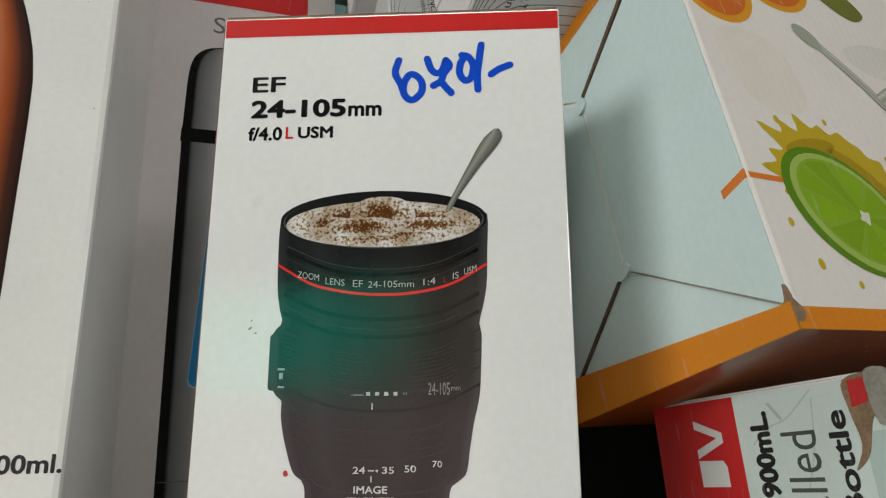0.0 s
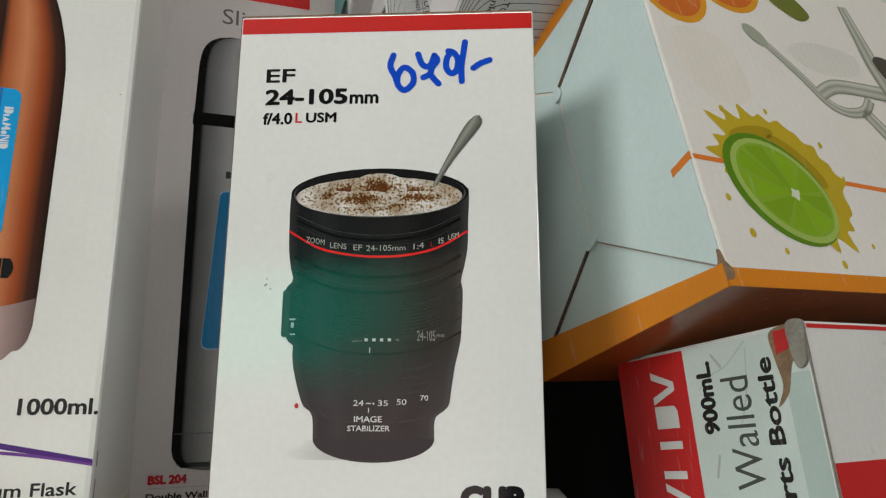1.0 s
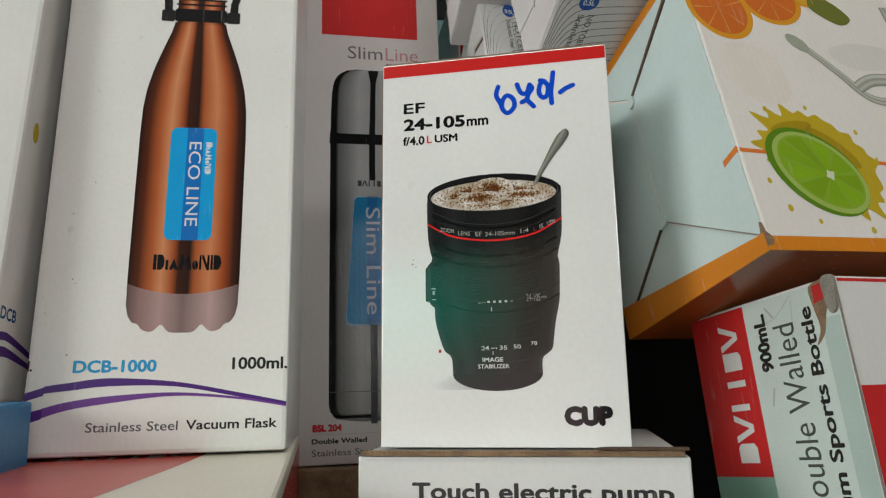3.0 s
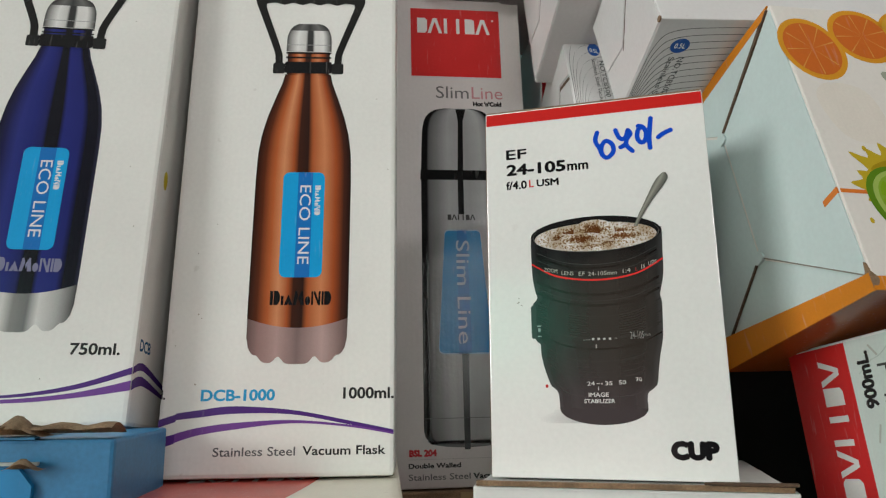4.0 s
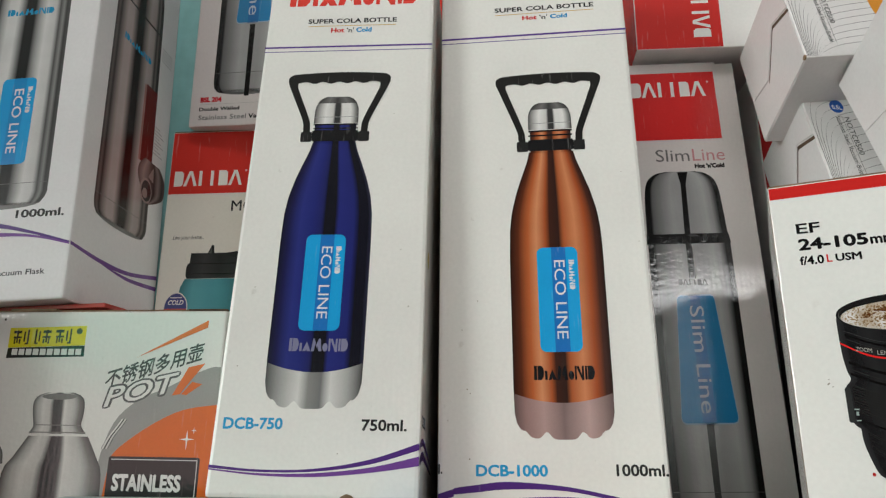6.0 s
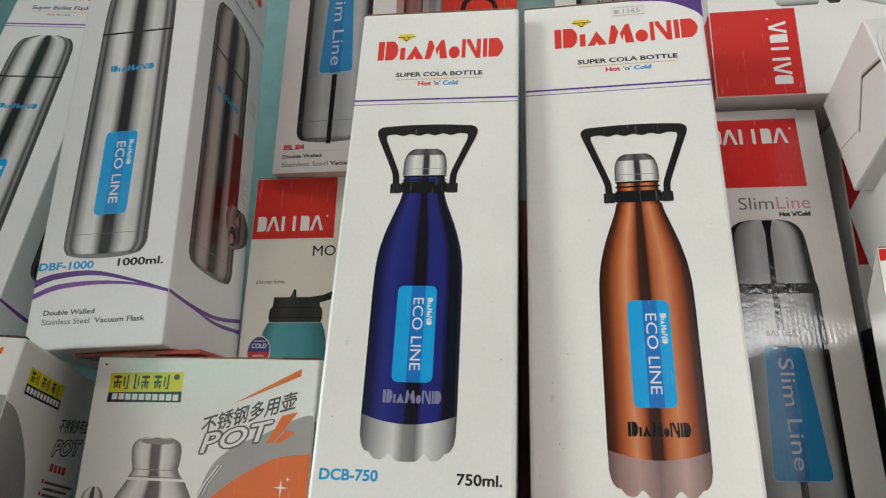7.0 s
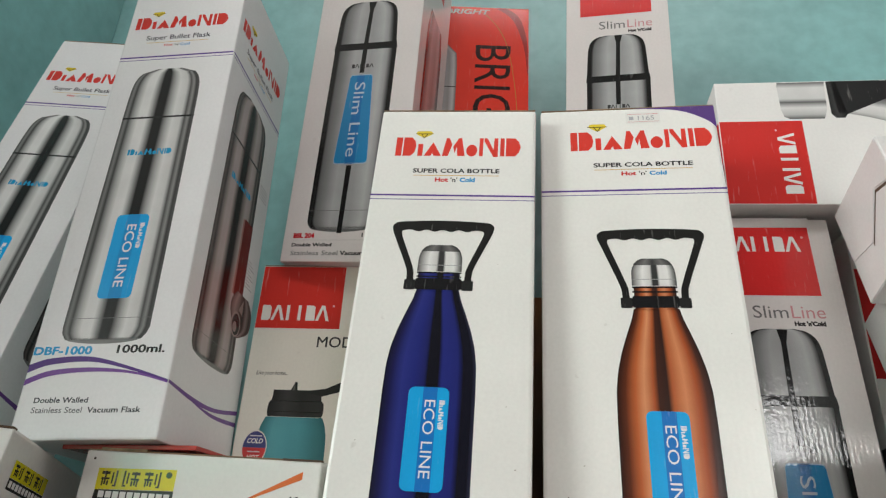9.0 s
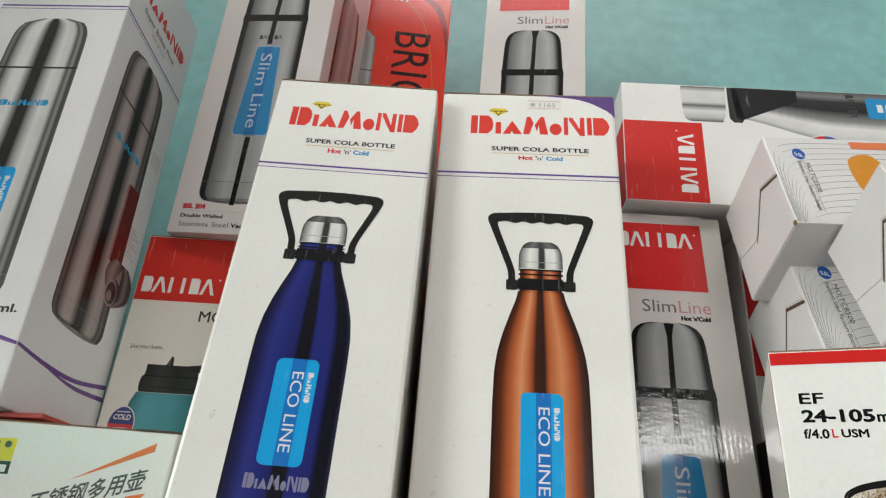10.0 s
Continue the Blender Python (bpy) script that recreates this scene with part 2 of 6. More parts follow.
        for vert, u, v, lift in zip(me.vertices, us.tolist(), vs.tolist(), lifts.tolist()):
            vert.co = self.place([(u, v)], layer + lift)[0]
        bpy.data.curves.remove(cu)
        me.materials.clear()
        me.materials.append(ink(*colour, self.gloss))
        me.name = name
        ob = new(name, me)
        ob.parent = self.owner
        if label:
            ob["label"] = label
        return self.nest(ob, name, list(zip(us.tolist(), vs.tolist())), layer)

    def stroke(self, name, lines, width, colour, layer=3, label=""):
        """Pen strokes with round ends."""
        polys = []
        for pts in lines:
            pts = curve(pts, 5)
            lft, rgt = [], []
            for i, (x, y) in enumerate(pts):
                ax, ay = pts[max(0, i - 1)]
                bx, by = pts[min(len(pts) - 1, i + 1)]
                L = math.hypot(bx - ax, by - ay) or 1
                nx, ny = -(by - ay) / L * width / 2, (bx - ax) / L * width / 2
                lft.append((x + nx, y + ny))
                rgt.append((x - nx, y - ny))
            for i in range(len(pts) - 1):
                polys.append([lft[i], rgt[i], rgt[i + 1], lft[i + 1]])
            for cx, cy in (pts[0], pts[-1]):
                polys.append(ellipse(cx, cy, width / 2, width / 2, 10))
        bm = bmesh.new()
        for k, pts in enumerate(polys):
            area = sum(a[0] * b[1] - b[0] * a[1] for a, b in zip(pts, pts[1:] + pts[:1]))
            if (area < 0) != self.flip:
                pts = pts[::-1]
            bm.faces.new([bm.verts.new(p) for p in self.place(pts, layer + (k % 7) * 0.03)])
        return part(name, bm, ink(*colour, self.gloss), self.owner, label)


def curve(pts, n=6, closed=False):
    """A smooth line through points."""
    P = [Vector(p) for p in pts]
    out = []
    last = len(P) if closed else len(P) - 1
    for i in range(last):
        a, b, c, d = (P[(i + k) % len(P)] if closed else P[min(max(i + k, 0), len(P) - 1)] for k in (-1, 0, 1, 2))
        for j in range(n):
            t = j / n
            q = 0.5 * (2 * b + (c - a) * t + (2 * a - 5 * b + 4 * c - d) * t * t + (3 * b - 3 * c + d - a) * t ** 3)
            out.append(tuple(q))
    if not closed:
        out.append(tuple(P[-1]))
    return out


def ellipse(cx, cy, rx, ry, n=28, a0=0.0, a1=360.0, tilt=0.0):
    ct, st = math.cos(radians(tilt)), math.sin(radians(tilt))
    full = a1 - a0 >= 360
    out = []
    for i in range(n if full else n + 1):
        a = radians(a0 + (a1 - a0) * i / n)
        x, y = rx * math.cos(a), ry * math.sin(a)
        out.append((cx + x * ct - y * st, cy + x * st + y * ct))
    return out


def rect(x0, y0, x1, y1):
    return [(x0, y0), (x1, y0), (x1, y1), (x0, y1)]


def rrect(x0, y0, x1, y1, r):
    out = []
    for cx, cy, a in ((x1 - r, y0 + r, -90), (x1 - r, y1 - r, 0), (x0 + r, y1 - r, 90), (x0 + r, y0 + r, 180)):
        out += [(cx + r * math.cos(radians(a + k * 22.5)), cy + r * math.sin(radians(a + k * 22.5))) for k in range(5)]
    return out


def band(low, high, n=6):
    """Quads between two smooth lines with the same number of points."""
    a, b = curve(low, n), curve(high, n)
    return [[a[i], a[i + 1], b[i + 1], b[i]] for i in range(len(a) - 1)]


def rows_between(left, right, n=40):
    """Rows for a picture from two outlines, each (u, v) from bottom to top."""
    lu, lv = zip(*curve(left, 8))
    ru, rv = zip(*curve(right, 8))
    lo, hi = max(min(lv), min(rv)), min(max(lv), max(rv))
    vs = np.linspace(lo, hi, n)
    return [(v, float(np.interp(v, lv, lu)), float(np.interp(v, rv, ru))) for v in vs.tolist()]


def shell(w, h, d, soft=0.0007, sag=0.0, seed=1):
    """A carton's body: slightly rounded edges, and side panels that belly by a fraction of a millimetre."""
    bm = bmesh.new()
    bmesh.ops.create_cube(bm, size=1)
    for v in bm.verts:
        v.co = ((v.co.x + 0.5) * w, (v.co.y + 0.5) * d, (v.co.z + 0.5) * h)
    bmesh.ops.bevel(bm, geom=bm.edges[:], offset=soft, segments=2, profile=0.6, affect="EDGES")
    return bm


def slab(face, pts, thick, base=0.0):
    """A flap: a flat piece of board of some thickness on a face (millimetres)."""
    bm = bmesh.new()
    area = sum(a[0] * b[1] - b[0] * a[1] for a, b in zip(pts, pts[1:] + pts[:1]))
    if (area < 0) != face.flip:
        pts = pts[::-1]
    lo = [bm.verts.new(face.m @ Vector((u * MM, v * MM, base * MM))) for u, v in pts]
    hi = [bm.verts.new(face.m @ Vector((u * MM, v * MM, (base + thick) * MM))) for u, v in pts]
    bm.faces.new(hi)
    bm.faces.new(lo[::-1])
    n = len(pts)
    for i in range(n):
        bm.faces.new([lo[i], lo[(i + 1) % n], hi[(i + 1) % n], hi[i]])
    return bm


def carton(name, m, w, h, d, board, label, category="box", group="", seed=1, soft=0.0007):
    ob = thing(name, m, label, category, group)
    part("body", shell(w, h, d, soft, 0, seed), board, ob)
    return ob


def tuck_lid(ob, w, h, d, board, slit=True):
    """The closed lid at the top, with raw board edges and its two slits."""
    f = Face(ob, "top", w, h, d)
    W, D = w / MM, d / MM
    part("lid", slab(f, [(1, 1.2), (W - 1, 1.2), (W - 1.6, D - 1), (1.6, D - 1)], 0.5), board, ob)
    if slit:
        part("lid_edge", slab(f, [(0.6, 0.2), (W - 0.6, 0.2), (W - 0.6, 1.0), (0.6, 1.0)], 0.62), KRAFT, ob, "raw brown cardboard edge of the lid")


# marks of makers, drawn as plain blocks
def blocks_wide(u0, v0, u1, v1):
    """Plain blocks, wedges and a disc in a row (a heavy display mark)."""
    W, H = u1 - u0, v1 - v0
    shapes = [rect(0, 0, .05, 1), [(.06, 0), (.125, 0), (.155, .2), (.165, .5), (.155, .8), (.125, 1), (.06, 1)],
              rect(.18, 0, .22, .64), [(.232, 0), (.285, 0), (.298, .16), (.312, 0), (.372, 0), (.30, .74)],
              [(.378, 0), (.425, 0), (.455, .62), (.43, .97), (.405, .97)], [(.462, .5), (.478, .15), (.492, .5), (.50, 0), (.56, 0), (.53, .97), (.505, .97)],
              ellipse(.613, .3, .044, .32, 16),
              rect(.672, 0, .702, .97), [(.71, .97), (.735, .97), (.785, .35), (.79, .97), (.82, .97), (.82, -.04), (.785, -.04), (.71, .8)],
              rect(.838, 0, .872, .97), [(.882, 0), (.955, 0), (.985, .2), (1.0, .48), (.985, .77), (.955, .97), (.882, .97)]]
    return [[(u0 + a * W, v0 + b * H) for a, b in q] for q in shapes]


def blocks_caps(u0, v0, u1, v1, turn=0):
    """Plain blocks, bars and chevrons in a row."""
    def chevron(x):
        return [(x, 0), (x + .045, 0), (x + .1, .78), (x + .155, 0), (x + .2, 0), (x + .125, 1), (x + .075, 1)]
    shapes = [[(0, 0), (.105, 0), (.135, .15), (.135, .85), (.105, 1), (0, 1)], chevron(.14), rect(.365, 0, .41, 1), rect(.535, 0, .58, 1),
              [(.655, 0), (.79, 0), (.785, .88), (.755, 1), (.655, 1)], chevron(.80)]
    out = []
    for s in shapes:
        q = []
        for a, b in s:
            if turn == 90:
                a, b = 1 - b, a
            elif turn == -90:
                a, b = b, 1 - a
            q.append((u0 + a * (u1 - u0), v0 + b * (v1 - v0)))
        out.append(q)
    return out


def gem(f, u, v, s, layer=2):
    """The small faceted stone over a mark."""
    f.shapes("gem_mark", [[(u, v), (u + .5 * s, v + .32 * s), (u + .36 * s, v + .5 * s), (u - .36 * s, v + .5 * s), (u - .5 * s, v + .32 * s)]], (0.72, 0.55, 0.03), layer, "small yellow gem mark")
    f.shapes("gem_facets", [rect(u - .5 * s, v + .29 * s, u + .5 * s, v + .33 * s), [(u - .2 * s, v + .31 * s), (u - .15 * s, v + .31 * s), (u + .02 * s, v + .02 * s), (u - .02 * s, v)],
                            [(u + .2 * s, v + .31 * s), (u + .15 * s, v + .31 * s), (u - .02 * s, v + .02 * s), (u + .02 * s, v)]], INK_BLACK, layer + 1)


# ---------------------------------------------------------------- the place
def block(name, x0, y0, z0, x1, y1, z1, mat, label, category, kind="structure"):
    bm = bmesh.new()
    bmesh.ops.create_cube(bm, size=1)
    for v in bm.verts:
        v.co = (x0 + (v.co.x + .5) * (x1 - x0), y0 + (v.co.y + .5) * (y1 - y0), z0 + (v.co.z + .5) * (z1 - z0))
    bmesh.ops.bevel(bm, geom=bm.edges[:], offset=0.0015, segments=1, affect="EDGES")
    me = bpy.data.meshes.new(name)
    bm.to_mesh(me)
    bm.free()
    ob = new(name, me)
    me.materials.append(mat)
    return tagged(ob, label, category, "", kind)


WALL_Y, WEST, EAST, FLOOR, ROOF = 0.49, -0.66, 1.9, -1.25, 1.65
block("wall_back", FAR_WEST, WALL_Y, FLOOR, EAST + .1, WALL_Y + .12, ROOF, TEAL_WALL, "teal painted plaster wall behind the stacked boxes", "wall")
# pier reaches forward, out of view, to keep side light off the left boxes
block("wall_shade_pier", WEST - .1, -0.03, FLOOR, WEST, WALL_Y, ROOF, TEAL_WALL, "unseen teal side pier, run forward to shade the left boxes", "wall")
block("wall_west_lower", FAR_WEST - .1, REAR, FLOOR, FAR_WEST, WALL_Y, WIN_Z0, PINK_WALL, "plain pinkish wall under the added window", "wall")
block("wall_west_upper", FAR_WEST - .1, REAR, WIN_Z1, FAR_WEST, WALL_Y, ROOF, PINK_WALL, "plain pinkish wall over the added window", "wall")
block("wall_west_rear", FAR_WEST - .1, REAR, WIN_Z0, FAR_WEST, WIN_Y0, WIN_Z1, PINK_WALL, "plain pinkish wall behind the added window", "wall")
block("wall_west_front", FAR_WEST - .1, WIN_Y1, WIN_Z0, FAR_WEST, WALL_Y, WIN_Z1, PINK_WALL, "plain pinkish wall before the added window", "wall")
block("wall_east", EAST, REAR, FLOOR, EAST + .1, WALL_Y, ROOF, PINK_WALL, "plain pinkish wall", "wall")
block("wall_rear_corner", FAR_WEST, REAR - .12, FLOOR, DOOR_X0, REAR, DOOR_TOP, DARK_WALL, "plain wall beside the doorway", "wall")
block("wall_rear_lower", DOOR_X1, REAR - .12, FLOOR, EAST, REAR, VENT_Z0, DARK_WALL, "plain dark wall under the high vent", "wall")
block("wall_rear_middle", FAR_WEST, REAR - .12, DOOR_TOP, VENT_X0, REAR, VENT_Z1, DARK_WALL, "plain dark wall over the doorway", "wall")
block("wall_rear_pier", DOOR_X1, REAR - .12, VENT_Z0, VENT_X0, REAR, DOOR_TOP, DARK_WALL, "plain dark wall between doorway and vent", "wall")
block("wall_rear_end", VENT_X1, REAR - .12, VENT_Z0, EAST, REAR, VENT_Z1, DARK_WALL, "plain dark wall beside the vent", "wall")
block("wall_rear_upper", FAR_WEST, REAR - .12, VENT_Z1, EAST, REAR, ROOF, DARK_WALL, "plain dark wall under the ceiling", "wall")
block("ceiling", FAR_WEST - .1, REAR - .12, ROOF, EAST + .1, WALL_Y + .12, ROOF + .1, CEIL_PAINT, "plain white ceiling", "ceiling")
block("floor", FAR_WEST - .1, REAR - .12, FLOOR - .1, EAST + .1, WALL_Y + .12, FLOOR, FLOOR_STONE, "dull stone floor", "floor")
block("shelf", WEST, -0.02, -0.128, EAST, WALL_Y, -0.1, SHELF_WOOD, "dark shelf board that carries the boxes", "shelf")


def glow(name, colour, strength):
    m, nodes, links, bsdf = nodes_of(name)
    bsdf.inputs["Base Color"].default_value = (*colour, 1)
    bsdf.inputs["Emission Color"].default_value = (*colour, 1)
    bsdf.inputs["Emission Strength"].default_value = strength
    return m


# the sunny street outside the doorway, as a plain backdrop: green awning above, pinkish ground, brown house
def street_glow():
    m, nodes, links, bsdf = nodes_of("sunny_street")
    tc = nodes.new("ShaderNodeTexCoord")
    n = nodes.new("ShaderNodeTexNoise")
    n.inputs["Scale"].default_value, n.inputs["Detail"].default_value = 1.6, 4
    links.new(tc.outputs["Object"], n.inputs["Vector"])
    sep = nodes.new("ShaderNodeSeparateXYZ")
    links.new(tc.outputs["Object"], sep.inputs[0])

    def step(axis, a, b):
        wob = nodes.new("ShaderNodeMath")
        wob.operation, wob.inputs[1].default_value = "MULTIPLY_ADD", 0.9
        links.new(n.outputs["Fac"], wob.inputs[0])
        links.new(sep.outputs[axis], wob.inputs[2])
        mr = nodes.new("ShaderNodeMapRange")
        mr.interpolation_type = "SMOOTHSTEP"
        mr.inputs[1].default_value, mr.inputs[2].default_value = a + .45, b + .45
        links.new(wob.outputs[0], mr.inputs[0])
        return mr.outputs[0]

    def mix(fac, a, b):
        mx = nodes.new("ShaderNodeMix")
        mx.data_type = "RGBA"
        links.new(fac, mx.inputs[0])
        for k, c in ((6, a), (7, b)):
            if isinstance(c, tuple):
                mx.inputs[k].default_value = (*c, 1)
            else:
                links.new(c, mx.inputs[k])
        return mx.outputs[2]

    upper = mix(step("X", -2.5, -1.5), (.07, 1.9, 1.25), (.60, .46, .34))
    out = mix(step("Z", .25, .65), (1.05, .77, .75), upper)
    links.new(out, bsdf.inputs["Emission Color"])
    bsdf.inputs["Base Color"].default_value = (.3, .3, .3, 1)
    bsdf.inputs["Emission Strength"].default_value = 1.05
    return m


block("backdrop", -6.0, -3.62, FLOOR - .1, 0.3, -3.5, 3.0, street_glow(), "plain green and pinkish street backdrop outside the doorway", "backdrop")


# ---------------------------------------------------------------- plain cartons underneath and behind
def plain_box(x0, y0, z0, x1, y1, z1, label, board=KRAFT):
    w, h, d = x1 - x0, z1 - z0, y1 - y0
    ob = carton("cardboard_box", stand(x0, y0, z0), w, h, d, board, label, "box", "", int(abs(x0) * 999))
    f = Face(ob, "front", w, h, d)
    if board is KRAFT:
        f.shapes("tape", [rect(w / MM * .42, 0, w / MM * .58, h / MM)], (0.42, 0.30, 0.16), 1, "strip of brown packing tape")
    tuck_lid(ob, w, h, d, board, False)
    return ob


plain_box(-.625, .135, -.1, -.342, .35, .0365, "plain brown cardboard carton under the pot boxes")
plain_box(-.340, .2305, -.1, -.2625, .45, .0365, "plain brown cardboard carton in shade behind the torn blue box")
plain_box(-.260, .2310, -.1, -.165, .345, .0530, "plain brown cardboard carton in shade under the bottle box")
plain_box(-.046, .300, -.1, .05, .40, .0192, "plain brown cardboard carton in shade under the flask box")
plain_box(-.240, .363, -.1, -.055, .472, .2920, "plain tall brown carton behind the bottle boxes")
# added carton; its black board stands in for the dark of the gap
plain_box(.054, .262, -.1, .26, .336, .186, "added carton, coloured black for the shade under the white boxes", ink(.012, .011, .011, "matt"))


# ---------------------------------------------------------------- lens-shaped cup in its box
def build_cup():
    w, h, d = .0878, .1486, .088
    board = white_board((0.80, 0.80, 0.77), "gloss", 0.12)
    ob = carton("cup_box", stand(-.0079, .1681, .0455, -20.42, -2.72, 0), w, h, d, board,
                "glossy white lens-cup box with red top band on another box", "box", "", 3, 0.0005)
    f = Face(ob, "front", w, h, d, "gloss")
    f.shapes("red_band", [rect(0.4, 143, 87.4, 148.1)], RED, 1, "red band along the top edge")
    f.text("EF", 8.6, 127.1, 17.2, 131.4, INK_BLACK, 2, .012)
    f.text("24-105", 8.6, 119.9, 33.1, 124.9, INK_BLACK, 2, .025)
    f.text("mm", 33.7, 119.9, 42.2, 122.9, INK_BLACK, 2, .02)
    f.text("f/4.0", 8.3, 113.8, 17.0, 117.5, INK_BLACK, 2, .02)
    f.text("L", 17.9, 114.2, 19.9, 117.4, RED, 2, .012)
    f.text("USM", 21.0, 114.2, 30.0, 117.4, INK_BLACK, 2, .022)
    f.text("CUP", 65.7, 7.2, 82.2, 14.0, INK_BLACK, 2, .055)
    f.stroke("handwritten_price", [[(46.4, 135.1), (45.5, 131.6), (47.0, 128.3), (48.2, 125.0), (50.1, 124.0), (52.3, 126.2), (52.2, 129.1), (50.5, 130.9), (49.0, 130.8), (47.8, 128.6), (47.6, 126.3)],
                                   [(53.7, 135.3), (54.8, 132.2), (56.3, 131.2), (57.6, 132.1), (58.5, 134.8)], [(58.5, 134.8), (59.4, 133.2), (58.0, 131.1), (57.2, 128.9), (55.3, 127.8)],
                                   [(57.2, 128.9), (58.5, 127.2), (59.8, 125.7)], [(62.6, 136.1), (64.3, 135.5), (65.5, 133.0), (64.9, 129.7), (63.3, 129.0), (62.0, 131.0), (62.3, 133.9), (63.3, 135.4)],
                                   [(67.6, 138.9), (67.1, 135.4), (66.5, 130.5), (66.6, 126.4)], [(70.0, 130.5), (72.0, 131.9), (74.8, 133.0)]], 1.85, (0.008, 0.075, 0.60), 3, "blue felt-pen price 640/-")
    # printed cup: soft shadow on the board, barrel, rings, coffee, spoon
    dark = ramp_ink("barrel", [(0, (.03, .03, .032)), (.06, (.008, .008, .009)), (.2, (.02, .02, .021)), (.32, (.012, .012, .013)), (.62, (.018, .017, .016)), (.8, (.008, .008, .008)), (.95, (.02, .02, .02)), (1, (.05, .05, .05))], "gloss")
    left = [(26.9, 25.4), (26.4, 31.5), (23.8, 34.1), (21.5, 41), (20.5, 46.0), (20.3, 50.2), (18.5, 51.5), (17.4, 57), (17.4, 64.5), (19.6, 67.7), (18.9, 70.8), (18.1, 76), (17.8, 84), (17.8, 90.5), (18.3, 93.8)]
    right = [(59.0, 25.4), (59.3, 30.8), (62.6, 33.6), (63.6, 39), (64.5, 44.4), (65.8, 50), (66.2, 54), (66.6, 64.2), (66.1, 67.3), (67.2, 72.0), (68.0, 77), (68.2, 84), (68.5, 91), (68.3, 93.8)]
    f.picture("soft_shadow", [(20 + k, 22 - 3 * math.sin(k), 40) for k in range(0, 6)], ramp_ink("softshade", [(0, (.79, .79, .76)), (.5, (.6, .6, .58)), (1, (.45, .45, .44))], "gloss"), 1, 6)
    f.picture("barrel", rows_between(left, right, 60), dark, 2, 20, "black ribbed lens barrel picture")
    f.shapes("barrel_foot", [ellipse(42.95, 25.4, 16.05, 6.0, 30, 180, 360)], (.012, .012, .013), 2)
    f.shapes("barrel_top", [ellipse(43.1, 92.6, 25.2, 7.3, 40)], (.012, .012, .013), 3)
    f.shapes("rim", [ellipse(43.1, 92.3, 24.5, 6.9, 40)], (.07, .072, .066), 4)
    f.shapes("rim_inside", [ellipse(43.1, 92.6, 24.1, 6.6, 40)], (.012, .012, .012), 4.5)
    foam_m, nodes, links, bsdf = nodes_of("printed_coffee_foam")
    tc = nodes.new("ShaderNodeTexCoord")
    n1, n2 = nodes.new("ShaderNodeTexNoise"), nodes.new("ShaderNodeTexNoise")
    n1.inputs["Scale"].default_value, n1.inputs["Detail"].default_value = 1500, 5
    n2.inputs["Scale"].default_value, n2.inputs["Detail"].default_value = 120, 4
    for n in (n1, n2):
        links.new(tc.outputs["Object"], n.inputs["Vector"])
    uvn, sp = nodes.new("ShaderNodeUVMap"), nodes.new("ShaderNodeSeparateXYZ")
    uvn.uv_map = "UVMap"
    links.new(uvn.outputs[0], sp.inputs[0])
    humps = []
    for k in (0, 1):
        hump = nodes.new("ShaderNodeMath")
        hump.operation = "PINGPONG"
        hump.inputs[1].default_value = 0.5
        links.new(sp.outputs[k], hump.inputs[0])
        humps.append(hump)
    both = nodes.new("ShaderNodeMath")
    both.operation = "MULTIPLY"
    for k in (0, 1):
        links.new(humps[k].outputs[0], both.inputs[k])
    add = nodes.new("ShaderNodeMath")
    add.operation = "MULTIPLY_ADD"
    add.inputs[1].default_value = 1.5
    links.new(both.outputs[0], add.inputs[0])
    links.new(n1.outputs["Fac"], add.inputs[2])
    cr = nodes.new("ShaderNodeValToRGB")
    cr.color_ramp.elements.new(.6)
    for e, (p, c) in zip(cr.color_ramp.elements, ((.52, (.72, .70, .69)), (.61, (.48, .38, .24)), (.72, (.15, .055, .018)))):
        e.position, e.color = p, (*c, 1)
    links.new(add.outputs[0], cr.inputs[0])
    mx = nodes.new("ShaderNodeMix")
    mx.data_type, mx.blend_type = "RGBA", "MULTIPLY"
    mx.inputs[0].default_value = .8
    cr2 = nodes.new("ShaderNodeValToRGB")
    cr2.color_ramp.elements[0].position, cr2.color_ramp.elements[0].color = .40, (.50, .37, .22, 1)
    cr2.color_ramp.elements[1].position, cr2.color_ramp.elements[1].color = .6, (1, 1, 1, 1)
    links.new(n2.outputs["Fac"], cr2.inputs[0])
    links.new(cr.outputs[0], mx.inputs[6])
    links.new(cr2.outputs[0], mx.inputs[7])
    links.new(mx.outputs[2], bsdf.inputs["Base Color"])
    bsdf.inputs["Roughness"].default_value = .1
    rows = []
    for k in range(25):
        a = radians(-90 + 180 * k / 24)
        v = 91.5 + 5.8 * math.sin(a)
        hw = 23.6 * max(math.cos(a), .02)
        rows.append((v, 43.0 - hw, 43.0 + hw))
    f.picture("coffee_foam", rows, foam_m, 5, 16, "frothy coffee with brown cocoa specks")
    # lumps of froth that stand up behind one another
    for cu, cv, hw, hv, layer in ((34.5, 92.6, 9.0, 3.6, 5.4), (51.0, 92.8, 9.5, 2.8, 5.6), (43.0, 93.2, 8.0, 5.2, 5.8), (30.0, 91.2, 6.5, 2.2, 6.0), (38.5, 90.2, 10.0, 3.0, 6.2), (54.0, 90.6, 9.0, 2.4, 6.4)):
        lump = [(cv + hv * math.sin(radians(90 * q / 8)), cu - hw * math.cos(radians(90 * q / 8)) ** .8 - .05, cu + hw * math.cos(radians(90 * q / 8)) ** .8 + .05) for q in range(9)]
        f.picture("foam_peak", [(cv - hv * .55, cu - hw * .7, cu + hw * .7)] + lump, foam_m, layer, 10, "peak of froth")
